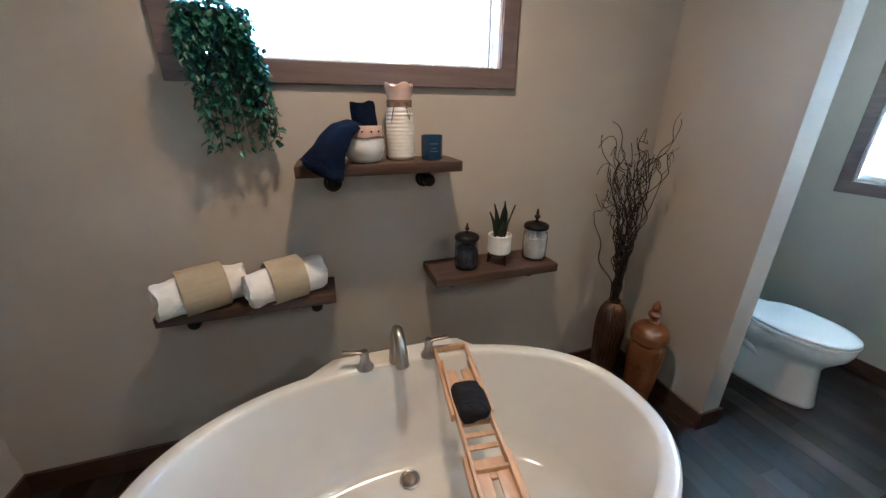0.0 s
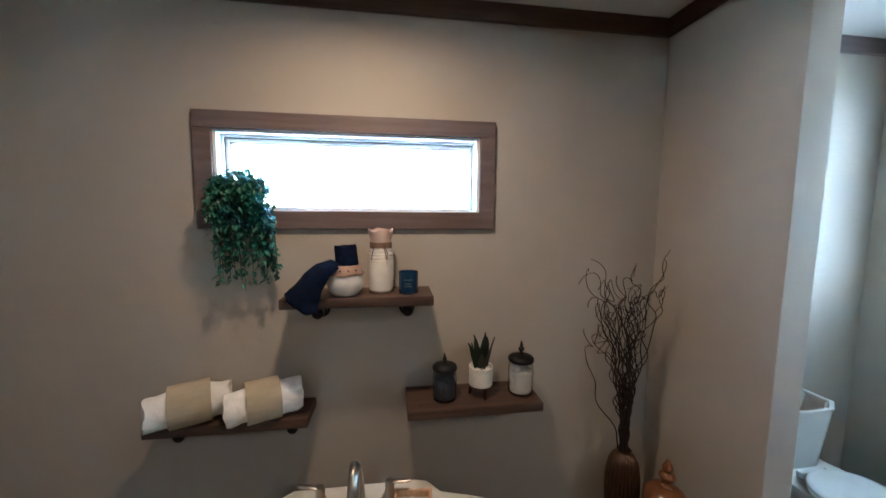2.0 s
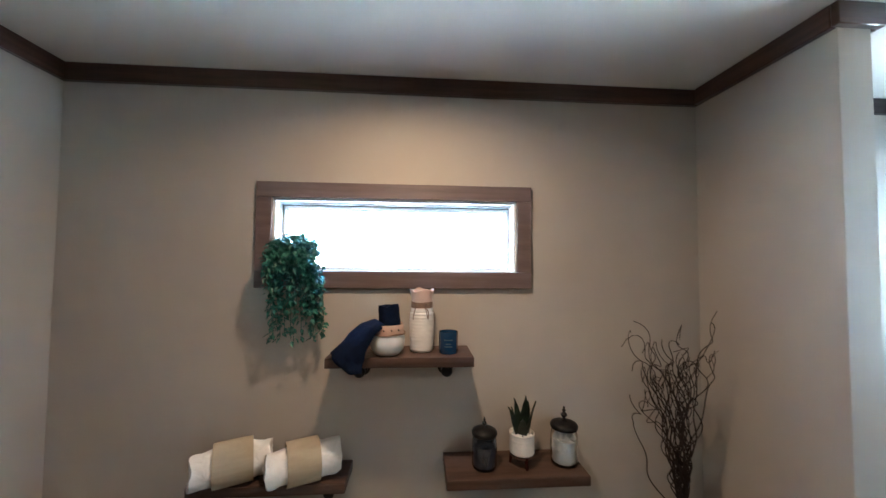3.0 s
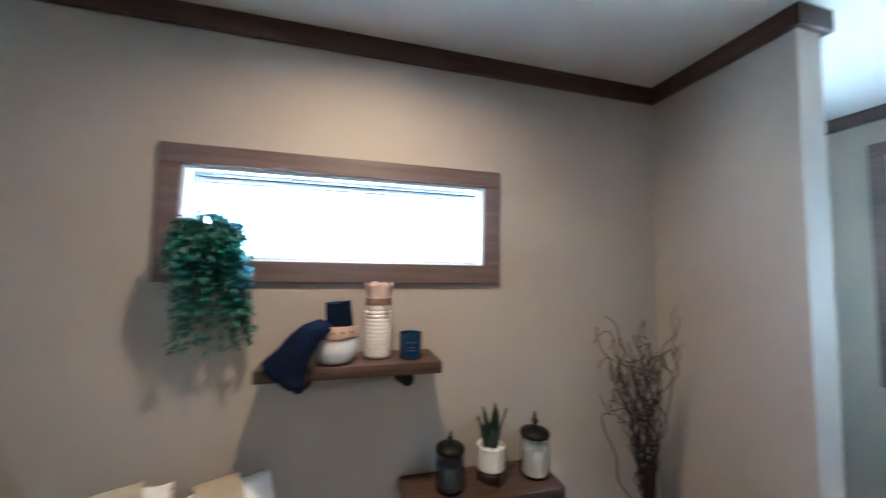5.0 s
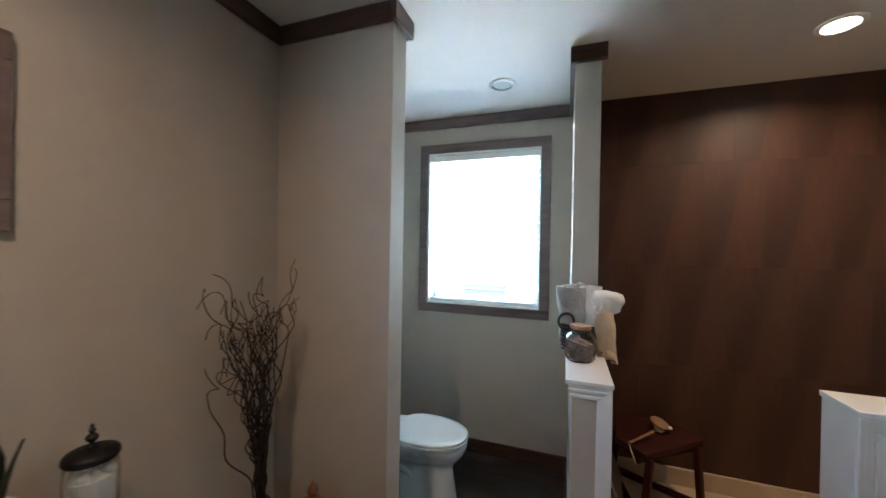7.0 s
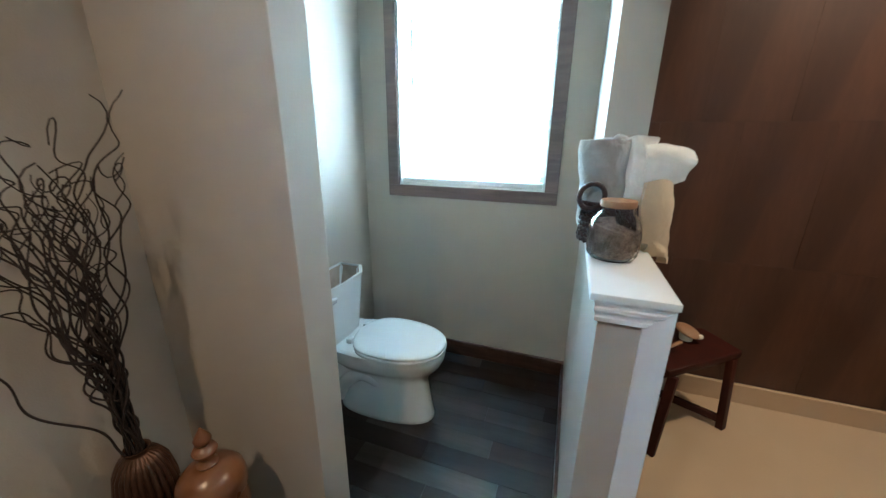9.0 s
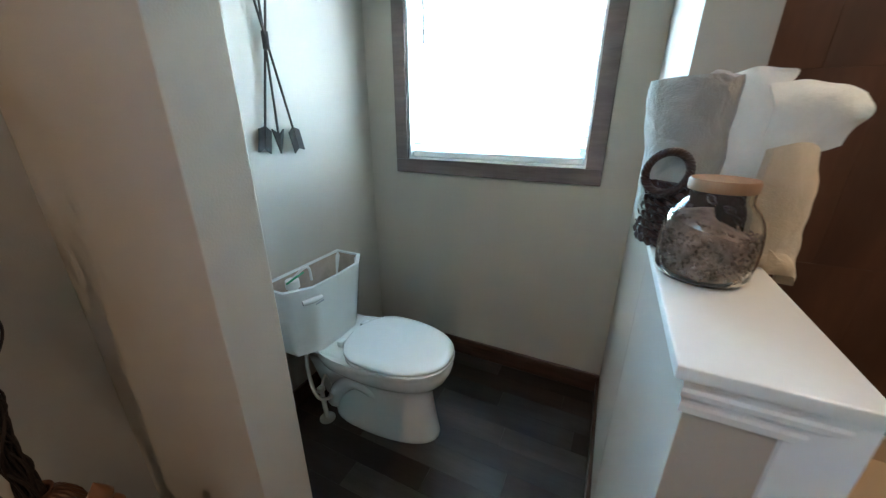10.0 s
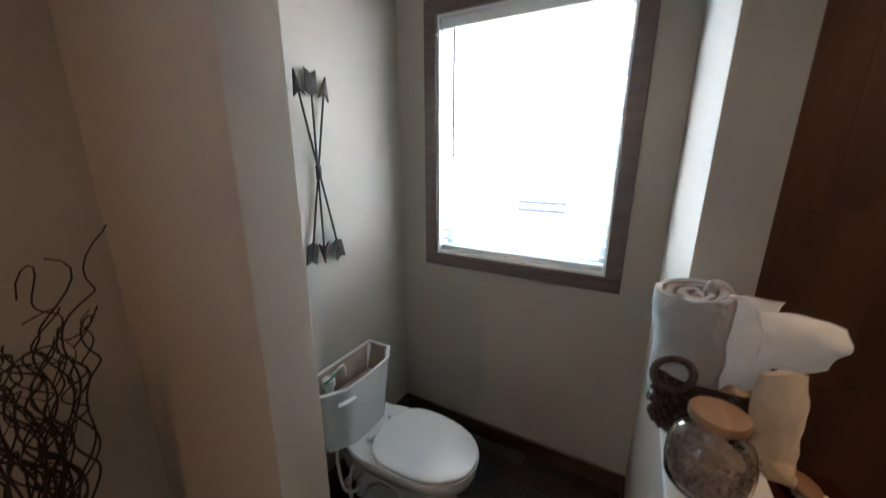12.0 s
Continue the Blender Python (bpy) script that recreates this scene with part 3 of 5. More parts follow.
def oval(a, b, n=2.25, k=96, deck=0.0):
    pts = []
    for i in range(k):
        t = 2 * math.pi * i / k
        c, s = math.cos(t), math.sin(t)
        x = TUB_C[0] + a * math.copysign(abs(c) ** (2 / n), c)
        y = TUB_C[1] + b * math.copysign(abs(s) ** (2 / n), s)
        if deck and y > TUB_C[1]:
            w = max(0.0, min(1.0, (0.315 - abs(x - DECK_X)) / 0.075))
            w = w * w * (3 - 2 * w)
            y = y + (DECK_Y - y) * w * deck
        pts.append((x, y))
    return pts


def bathtub():
    root = thing("bathtub", (TUB_C[0], TUB_C[1], 0), "glossy white freestanding oval acrylic bathtub with faucet deck", "bathtub")
    rows = [(TUB_A - 0.11, TUB_B - 0.08, 0.0, 0.0), (TUB_A - 0.10, TUB_B - 0.07, 0.02, 0.0), (TUB_A - 0.07, TUB_B - 0.05, 0.25, 0.0),
            (TUB_A - 0.030, TUB_B - 0.030, 0.45, 0.35), (TUB_A - 0.016, TUB_B - 0.016, 0.495, 0.9), (TUB_A - 0.004, TUB_B - 0.004, RIM - 0.040, 1.0),
            (TUB_A, TUB_B, RIM - 0.022, 1.0), (TUB_A - 0.004, TUB_B - 0.004, RIM - 0.006, 0.98), (TUB_A - 0.014, TUB_B - 0.014, RIM, 0.94),
            (TUB_A - 0.046, TUB_B - 0.046, RIM - 0.001, 0.0), (TUB_A - 0.053, TUB_B - 0.053, RIM - 0.005, 0.0), (TUB_A - 0.057, TUB_B - 0.057, RIM - 0.018, 0.0),
            (TUB_A - 0.080, TUB_B - 0.075, 0.45, 0.0), (TUB_A - 0.115, TUB_B - 0.10, 0.34, 0.0), (TUB_A - 0.165, TUB_B - 0.13, 0.21, 0.0),
            (TUB_A - 0.20, TUB_B - 0.155, 0.168, 0.0), (TUB_A - 0.25, TUB_B - 0.19, 0.150, 0.0), (TUB_A - 0.45, TUB_B - 0.30, 0.144, 0.0)]
    loops = [[(x, y, z) for x, y in oval(a, b, deck=d)] for a, b, z, d in rows]
    part("shell", rings(bmesh.new(), loops), M_TUB, root, "white acrylic shell", angle=60)
    dr = part("drain", lathe([(0.001, 0.002), (0.030, 0.002), (0.036, 0.006), (0.038, 0.010), (0.034, 0.013), (0.028, 0.011), (0.024, 0.006), (0.001, 0.006)], (1.827, 1.262, 0.144)), M_NICKEL, root, "brushed metal drain ring")
    part("stopper", lathe([(0.001, 0.0), (0.020, 0.0), (0.020, 0.012), (0.016, 0.016), (0.001, 0.017)], (1.827, 1.262, 0.146)), M_NICKEL, dr)
    return root


bathtub()


def faucet():
    z = RIM + 0.001
    y = 1.446
    root = thing("tub_faucet", (DECK_X, y, z), "brushed nickel arched tub faucet with two lever handles", "faucet")
    part("spout_base", lathe([(0.034, 0), (0.034, 0.006), (0.028, 0.014), (0.023, 0.022), (0.001, 0.022)], (DECK_X, y, z)), M_NICKEL, root)
    pts = curve_points([(DECK_X, y, z + 0.01), (DECK_X, y + 0.006, z + 0.09), (DECK_X, y - 0.015, z + 0.142), (DECK_X, y - 0.050, z + 0.142), (DECK_X, y - 0.082, z + 0.100), (DECK_X, y - 0.094, z + 0.045)], 28)
    part("spout", tube(bmesh.new(), pts, lambda f: 0.036 - 0.012 * math.sin(math.pi * f) - 0.009 * f, 18, 0.85), M_NICKEL, root, "arched nickel spout", angle=50)
    for sx, hx in ((-1, DECK_X - 0.122), (1, DECK_X + 0.118)):
        h = part("handle", lathe([(0.031, 0), (0.031, 0.004), (0.026, 0.012), (0.019, 0.026), (0.0155, 0.042), (0.0165, 0.060), (0.013, 0.072), (0.001, 0.074)], (hx, y - 0.005, z), 24), M_NICKEL, root, "flared nickel handle")
        pts = curve_points([(hx + sx * -0.006, y - 0.005, z + 0.058), (hx + sx * 0.022, y - 0.005 - sx * 0.003, z + 0.068), (hx + sx * 0.052, y - 0.003 - sx * 0.007, z + 0.070), (hx + sx * 0.074, y - 0.001 - sx * 0.010, z + 0.071)], 10)
        part("lever", tube(bmesh.new(), pts, lambda f: 0.0150 - 0.003 * f, 14, 0.5), M_NICKEL, h, "tapered lever")


faucet()

# ---- toilet ----
TX = 3.905


def egg(cx, y_back, y_front, half, k=40, sq=2.3):
    """An elongated bowl outline; y_front is the tip."""
    pts = []
    mid = y_back - (y_back - y_front) * 0.42
    for i in range(k):
        t = 2 * math.pi * i / k
        c, s = math.cos(t), math.sin(t)
        x = cx + half * math.copysign(abs(c) ** (2 / sq), c)
        y = mid + (y_back - mid) * abs(s) ** (2 / 3.0) if s > 0 else mid - (mid - y_front) * abs(s) ** (2 / 2.05)
        pts.append((x, y))
    return pts


def toilet():
    root = thing("toilet", (TX, 1.40, 0), "white two-piece toilet with closed seat and lidless tank", "toilet")
    rows = [(1.62, 1.114, 0.108, 0.0), (1.62, 1.107, 0.114, 0.008), (1.62, 1.109, 0.113, 0.026), (1.615, 1.114, 0.109, 0.045), (1.61, 1.128, 0.096, 0.13), (1.62, 1.139, 0.087, 0.205), (1.62, 1.138, 0.089, 0.228),
            (1.63, 1.124, 0.106, 0.254), (1.64, 1.098, 0.136, 0.284), (1.65, 1.072, 0.161, 0.317), (1.66, 1.059, 0.173, 0.350), (1.66, 1.057, 0.176, 0.372), (1.66, 1.061, 0.173, 0.384)]
    loops = [[(x, y, z) for x, y in egg(TX, b, f, h)] for b, f, h, z in rows]
    part("toilet_bowl", rings(bmesh.new(), loops), M_PORC, root, "glossy white porcelain bowl and foot", angle=55)
    bm = bmesh.new()
    rings(bm, [[(TX + s * 0.75, y, z) for s, y in q] for z, q in (
        (0.06, ((-0.07, 1.50), (0.07, 1.50), (0.08, 1.66), (-0.08, 1.66))), (0.30, ((-0.13, 1.46), (0.13, 1.46), (0.14, 1.70), (-0.14, 1.70))),
        (0.3858, ((-0.215, 1.44), (0.215, 1.44), (0.215, 1.71), (-0.215, 1.71))))])
    bmesh.ops.bevel(bm, geom=list(bm.edges), offset=0.02, segments=3, affect="EDGES", profile=0.5)
    part("tank_shelf", bm, M_PORC, root)
    for sx in (-1, 1):
        trap = tube(bmesh.new(), curve_points([(TX + sx * 0.050, 1.60, 0.055), (TX + sx * 0.064, 1.55, 0.15), (TX + sx * 0.068, 1.46, 0.215), (TX + sx * 0.060, 1.36, 0.175), (TX + sx * 0.052, 1.30, 0.11)], 20), lambda q: 0.046 - 0.022 * q, 14)
        part("trapway", trap, M_PORC, root, "moulded trapway curve")
        part("bolt_cap", lathe([(0.013, 0), (0.013, 0.008), (0.009, 0.014), (0.001, 0.016)], (TX + sx * 0.083, 1.42, 0.028), 14), M_PORC, root, "white bolt cap")
    # seat ring and lid
    part("seat", rings(bmesh.new(), [[(x, y, z) for x, y in egg(TX, 1.490, f, h)] for f, h, z in ((1.061, 0.174, 0.3868), (1.055, 0.179, 0.389), (1.055, 0.179, 0.399), (1.061, 0.174, 0.402))]), M_SEAT, root, "white plastic seat ring", angle=60)
    part("lid", rings(bmesh.new(), [[(x, y, z) for x, y in egg(TX, 1.497, f, h)] for f, h, z in ((1.061, 0.172, 0.4035), (1.057, 0.176, 0.406), (1.057, 0.176, 0.414), (1.063, 0.170, 0.419), (1.09, 0.140, 0.422), (1.19, 0.07, 0.424))]), M_SEAT, root, "closed white plastic lid", angle=60)
    for sx in (-1, 1):
        part("hinge", boxed(TX + sx * 0.075 - 0.02, TX + sx * 0.075 + 0.02, 1.495, 1.523, 0.385, 0.412, bevel=0.006, seg=2), M_SEAT, root, "white plastic hinge")
    # open tank
    z0, z1 = 0.388, 0.682

    def tank_loop(grow, z, lean):
        w, yb, yf, ch = 0.166 + lean + grow, 1.728 + grow, 1.556 - lean * 0.5 - grow, 0.075
        hb = w + 0.016
        return [(TX - 0.03 - hb, yb, z), (TX - 0.03 - hb, yf + ch * 0.75, z), (TX - 0.03 - w + ch * 0.9, yf, z), (TX - 0.03, yf - 0.006, z), (TX - 0.03 + w - ch * 0.9, yf, z), (TX - 0.03 + hb, yf + ch * 0.75, z), (TX - 0.03 + hb, yb, z)]

    bm = bmesh.new()
    outer = [tank_loop(0, z, l) for z, l in ((z0, 0.0), (z0 + 0.03, 0.006), (z1 - 0.02, 0.034), (z1, 0.036))]
    inner = [tank_loop(-0.012, z, l) for z, l in ((z1, 0.036), (z1 - 0.02, 0.034), (z0 + 0.05, 0.008))]
    rings(bm, outer + inner)
    bmesh.ops.bevel(bm, geom=[e for e in bm.edges if abs(e.verts[0].co.z - e.verts[1].co.z) > 0.05], offset=0.024, segments=4, affect="EDGES", profile=0.5)
    tank = part("tank", bm, M_PORC, root, "white porcelain tank without its lid", angle=35)
    inside = [tank_loop(-0.0135, z, l) for z, l in ((z1 - 0.006, 0.036), (z0 + 0.16, 0.012))]
    bm = bmesh.new()
    rings(bm, inside, cap0=False, cap1=True)
    part("tank_lining", bm, M_PORC_RAW, tank, "unglazed grey-brown inside", smooth=False)
    tx = TX - 0.03
    lv = part("flush_lever", tube(bmesh.new(), curve_points([(tx - 0.185, 1.540, 0.643), (tx - 0.155, 1.524, 0.645), (tx - 0.115, 1.520, 0.642)], 8), lambda f: 0.0165 - 0.006 * abs(f - 0.4), 14, 0.7), M_SEAT, tank, "white plastic flush lever")
    part("printed_mark", boxed(tx - 0.125, tx - 0.085, 1.5385, 1.5405, 0.607, 0.613), M_INK, tank, "small grey printed mark", smooth=False)
    fill = part("fill_valve", lathe([(0.018, 0), (0.018, 0.10), (0.026, 0.105), (0.026, 0.135), (0.012, 0.142), (0.001, 0.142)], (tx - 0.115, 1.66, 0.545), 18), M_HOSE, tank, "white plastic fill valve")
    part("tape", tube(bmesh.new(), curve_points([(tx - 0.15, 1.65, 0.680), (tx - 0.12, 1.63, 0.700), (tx - 0.09, 1.65, 0.690), (tx - 0.06, 1.66, 0.688)], 10), 0.008, 8, 0.5), M_GREEN, tank, "green plastic strip")
    part("refill_tube", tube(bmesh.new(), curve_points([(tx - 0.11, 1.66, 0.685), (tx - 0.07, 1.64, 0.715), (tx - 0.035, 1.65, 0.700), (tx - 0.02, 1.66, 0.64)], 12), 0.005, 8), M_HOSE, tank, "white refill tube")
    # supply line and stop valve
    s = thing("water_supply", (3.735, 1.60, 0), "white plastic water supply hose and stop valve under the tank", "supply hose")
    hx = tx - 0.125
    part("hose", tube(bmesh.new(), curve_points([(hx, 1.63, 0.390), (hx - 0.012, 1.625, 0.28), (hx - 0.008, 1.60, 0.155), (hx + 0.045, 1.58, 0.115), (hx + 0.085, 1.60, 0.15), (hx + 0.07, 1.62, 0.20), (hx + 0.04, 1.62, 0.155), (hx + 0.03, 1.62, 0.13)], 40), 0.0075, 10), M_HOSE, s, "looped white hose")
    part("escutcheon", lathe([(0.034, 0), (0.034, 0.004), (0.026, 0.009), (0.010, 0.011), (0.001, 0.011)], (hx + 0.03, 1.60, 0.0), 22), M_HOSE, s, "round white floor plate")
    part("stub", tube(bmesh.new(), [(hx + 0.03, 1.60, 0.008), (hx + 0.032, 1.61, 0.07), (hx + 0.036, 1.62, 0.145)], 0.010, 10), M_HOSE, s)
    part("valve", boxed(hx + 0.020, hx + 0.050, 1.608, 1.634, 0.135, 0.165, bevel=0.006, seg=2), M_HOSE, s, "stop valve with tap")


toilet()

# ---- wall shelves ----


def shelf(x0, x1, z, y_front, brackets, label, cap=0.023):
    th = 0.038
    root = thing("wall_shelf", ((x0 + x1) / 2, NORTH, z), label, "shelf", "wall shelves")
    part("board", boxed(x0, x1, y_front, NORTH - 0.001, z, z + th, bevel=0.0035, seg=2), M_SHELF, root, "dark stained wooden board")
    zb = z - cap - 0.022
    for bx in brackets:
        b = part("pipe_bracket", tube(bmesh.new(), [(bx, NORTH - 0.006, zb), (bx, NORTH - 0.04, zb), (bx, NORTH - 0.080, zb)], cap * 0.63, 14), M_IRON, root, "black iron pipe bracket")
        bm = bmesh.new()
        tube(bm, [(bx, NORTH - 0.068, zb), (bx, NORTH - 0.085, zb), (bx, NORTH - 0.099, zb), (bx, NORTH - 0.105, zb)], lambda f: cap if f < 0.9 else cap * 0.74, 18)
        part("pipe_cap", bm, M_IRON, b)
        bm = bmesh.new()
        tube(bm, [(bx, NORTH - 0.001, zb - 0.006), (bx, NORTH - 0.008, zb - 0.006), (bx, NORTH - 0.010, zb - 0.006), (bx, NORTH - 0.024, zb - 0.006)], lambda f: 0.034 if f < 0.5 else 0.022, 20)
        part("flange", bm, M_IRON, b)
    return z + th


Z_MID = shelf(1.557, 2.128, 1.222, 1.575, (1.672, 2.030), "dark wooden shelf on black pipe brackets under the window")
Z_LEFT = shelf(1.052, 1.637, 0.741, 1.606, (1.135, 1.560), "dark wooden shelf on black pipe brackets holding towels", 0.021)
Z_RIGHT = shelf(2.024, 2.588, 0.762, 1.566, (2.130, 2.515), "dark wooden shelf on black pipe brackets holding jars", 0.021)

# ---- cloth, vessels and plants: makers ----


def rough_up(bm, amount, scale, seed=0.0):
    """Push points about softly, for cloth and hand-made things."""
    for v in bm.verts:
        p = v.co * scale + Vector((seed, seed * 1.7, -seed))
        v.co += amount * Vector((noise.noise(p), noise.noise(p + Vector((19.1, 3.3, 7.7))), noise.noise(p + Vector((5.2, 41.0, 1.3)))))
    return bm


def spiral_roll(a, b, r, turns=2.6, sta=12, seed=0.0, wob=0.004, start=0.0, gap=0.72, puff=0.0, flare=0.0, dish=0.0):
    """A cloth rolled up about the line from a to b, with its coil showing at the ends."""
    a, b = Vector(a), Vector(b)
    d = (b - a).normalized()
    s = d.cross(Vector((0.2, 0.1, 1))).normalized()
    u = s.cross(d)
    pitch = r / (turns + 0.35)
    n = int(20 * turns)
    outer, inner = [], []
    for i in range(n + 1):
        th = start + 2 * math.pi * turns * i / n
        ro = r - pitch * turns * i / n - 0.09 * r * max(0.0, 1 - i / 5) * (flare > 0)
        outer.append((th, ro))
        inner.append((th, ro - pitch * gap))
    loop = outer + inner[::-1]
    loops = []
    for k in range(sta + 1):
        f = k / sta
        e = min(f, 1 - f) * sta
        inset = 0.004 if e < 0.5 else 0.0
        lp = []
        for th, ro in loop:
            p = a + (b - a) * f
            q = Vector((math.cos(th) * 3, math.sin(th) * 3, f * 4 + seed))
            rr = max(0.002, ro - inset * 0.5) * (1 + flare * f + puff * (2 * f - 1) ** 2 + 0.05 * noise.noise(q + Vector((seed, 0, 0))))
            off = d * (0.006 * noise.noise(Vector((th * 1.3, seed, ro * 40))) if e < 0.5 else 0) - d * (dish * f ** 6 * (1 - ro / r) ** 0.6 if ro < r else 0)
            lp.append(p + off + rr * (math.cos(th) * s + math.sin(th) * u))
        loops.append(lp)
    bm = bmesh.new()
    rings(bm, loops)
    rough_up(bm, wob, 22, seed)
    return bm


def wrap_band(a, b, r, f0, f1, th0=0.0, th1=2 * math.pi, thick=0.003, seed=0.0, tail=None):
    """A flat strip wound round a roll between fractions f0 and f1 of its length."""
    a, b = Vector(a), Vector(b)
    d = (b - a).normalized()
    s = d.cross(Vector((0.2, 0.1, 1))).normalized()
    u = s.cross(d)
    n, sta = 36, 8
    loops = []
    for k in range(sta + 1):
        f = f0 + (f1 - f0) * k / sta
        out, inn = [], []
        for i in range(n + 1):
            th = th0 + (th1 - th0) * i / n
            rr = r * (1 + 0.03 * noise.noise(Vector((math.cos(th) * 2, math.sin(th) * 2, f * 3 + seed))))
            if tail and i > n - 8:
                rr += tail * ((i - n + 8) / 8) ** 1.5
            p = a + (b - a) * f
            out.append(p + (rr + thick) * (math.cos(th) * s + math.sin(th) * u))
            inn.append(p + rr * (math.cos(th) * s + math.sin(th) * u))
        loops.append(out + inn[::-1])
    return rings(bmesh.new(), loops)


def sheet(name, rows, material, parent, thick=0.006, nu=22, nv=22, fold=0.0, folds=4, seed=0.0, label=""):
    """A cloth surface lofted through rows of control points, with soft folds and real thickness."""
    curves = [curve_points(r, nu) for r in rows]
    cols = [curve_points([c[i] for c in curves], nv) for i in range(nu + 1)]
    bm = bmesh.new()
    grid = [[bm.verts.new(p) for p in col] for col in cols]
    for i in range(nu):
        for j in range(nv):
            bm.faces.new((grid[i][j], grid[i + 1][j], grid[i + 1][j + 1], grid[i][j + 1]))
    bm.normal_update()
    moves = []
    for i in range(nu + 1):
        for j in range(nv + 1):
            w = fold * (j / nv) * math.sin(folds * 2 * math.pi * i / nu + seed + 0.6 * math.sin(3.1 * j / nv))
            moves.append((grid[i][j], grid[i][j].normal * w))
    for v, m in moves:
        v.co += m
    rough_up(bm, 0.004, 30, seed)
    bmesh.ops.solidify(bm, geom=list(bm.faces), thickness=thick)
    bmesh.ops.recalc_face_normals(bm, faces=bm.faces)
    return part(name, bm, material, parent, label, angle=70)


def soft_tube(path, radius, flat=0.7, segs=20, n=24, wob=0.008, seed=0.0):
    bm = tube(bmesh.new(), curve_points(path, n), radius, segs, flat)
    return rough_up(bm, wob, 18, seed)


# ---- things on the middle shelf ----
def bowl():
    c = (1.787, 1.640, Z_MID)
    k, h = 1.10, 1.14
    root = thing("bowl", c, "white round ceramic bowl with a bare tan rim band", "bowl")
    prof = [(0.030, 0.0), (0.044, 0.003), (0.058, 0.020), (0.0635, 0.045), (0.061, 0.070), (0.0585, 0.072)]
    part("body", lathe([(r * k, z * h) for r, z in prof], c, 36), M_CERAM, root, "white glazed lower body")
    part("rim_band", lathe([(r * k, z * h) for r, z in ((0.0590, 0.0685), (0.0605, 0.072), (0.0575, 0.103), (0.0560, 0.1065), (0.0525, 0.104), (0.0555, 0.080), (0.045, 0.04), (0.02, 0.025))], c, 36), M_CLAY, root, "unglazed tan clay band")
    part("twine", rough_up(tube(bmesh.new(), [(c[0] + 0.0692 * math.cos(a), c[1] + 0.0692 * math.sin(a), c[2] + 0.0850 + 0.0025 * math.sin(5 * a)) for a in [2 * math.pi * i / 40 for i in range(41)]], 0.0024, 6), 0.001, 60), M_TWINE, root, "dark twine round the band")
    for j in range(5):
        a = radians(-150 + 26 * j)
        bead = bmesh.new()
        bmesh.ops.create_uvsphere(bead, u_segments=8, v_segments=6, radius=0.0033, matrix=Matrix.Translation((c[0] + 0.0668 * math.cos(a), c[1] + 0.0668 * math.sin(a), c[2] + 0.103)))
        part("bead", bead, M_IRON, root, "small dark bead")


def ribbed_vase():
    c = (1.924, 1.685, Z_MID)
    root = thing("ribbed_vase", c, "tall white ribbed ceramic vase with blush top and twine", "vase")
    prof = [(0.034, 0.0), (0.044, 0.003)]
    for k in range(13):
        z = 0.008 + 0.0128 * k
        r = 0.0475 + 0.003 * math.sin(k / 12 * math.pi) - (0.004 if k == 12 else 0)
        prof += [(r - 0.0012, z), (r + 0.0010, z + 0.0045), (r + 0.0005, z + 0.0095)]
    prof += [(0.043, 0.178)]
    part("body", lathe(prof, c, 40), M_CERAM, root, "white ribbed glaze", angle=60)
    frill = lambda a, z: (0.006 * math.sin(4 * a + 0.6) * max(0, (z - 0.20) / 0.05))
    part("neck", lathe([(0.043, 0.1775), (0.040, 0.190), (0.0405, 0.205), (0.045, 0.228), (0.050, 0.250), (0.0485, 0.253), (0.043, 0.232), (0.036, 0.200), (0.02, 0.19)], c, 40, wob=frill), M_CLAYP, root, "blush clay neck with wavy rim")
    bm = bmesh.new()
    for k in range(5):
        tube(bm, [(c[0] + 0.0425 * math.cos(a), c[1] + 0.0425 * math.sin(a), c[2] + 0.183 + 0.0045 * k + 0.001 * math.sin(3 * a + k)) for a in [2 * math.pi * i / 32 for i in range(33)]], 0.0026, 6)
    tube(bm, curve_points([(c[0] + 0.012, c[1] - 0.045, c[2] + 0.186), (c[0] + 0.018, c[1] - 0.052, c[2] + 0.165), (c[0] + 0.024, c[1] - 0.053, c[2] + 0.138)], 8), 0.0017, 6)
    tube(bm, curve_points([(c[0] + 0.012, c[1] - 0.045, c[2] + 0.186), (c[0] + 0.026, c[1] - 0.050, c[2] + 0.165), (c[0] + 0.024, c[1] - 0.053, c[2] + 0.138)], 8), 0.0017, 6)
    tube(bm, curve_points([(c[0] - 0.024, c[1] - 0.038, c[2] + 0.186), (c[0] - 0.032, c[1] - 0.042, c[2] + 0.16), (c[0] - 0.036, c[1] - 0.040, c[2] + 0.135)], 8), 0.0017, 6)
    part("twine", bm, M_TWINE, root, "brown twine wound round the neck")


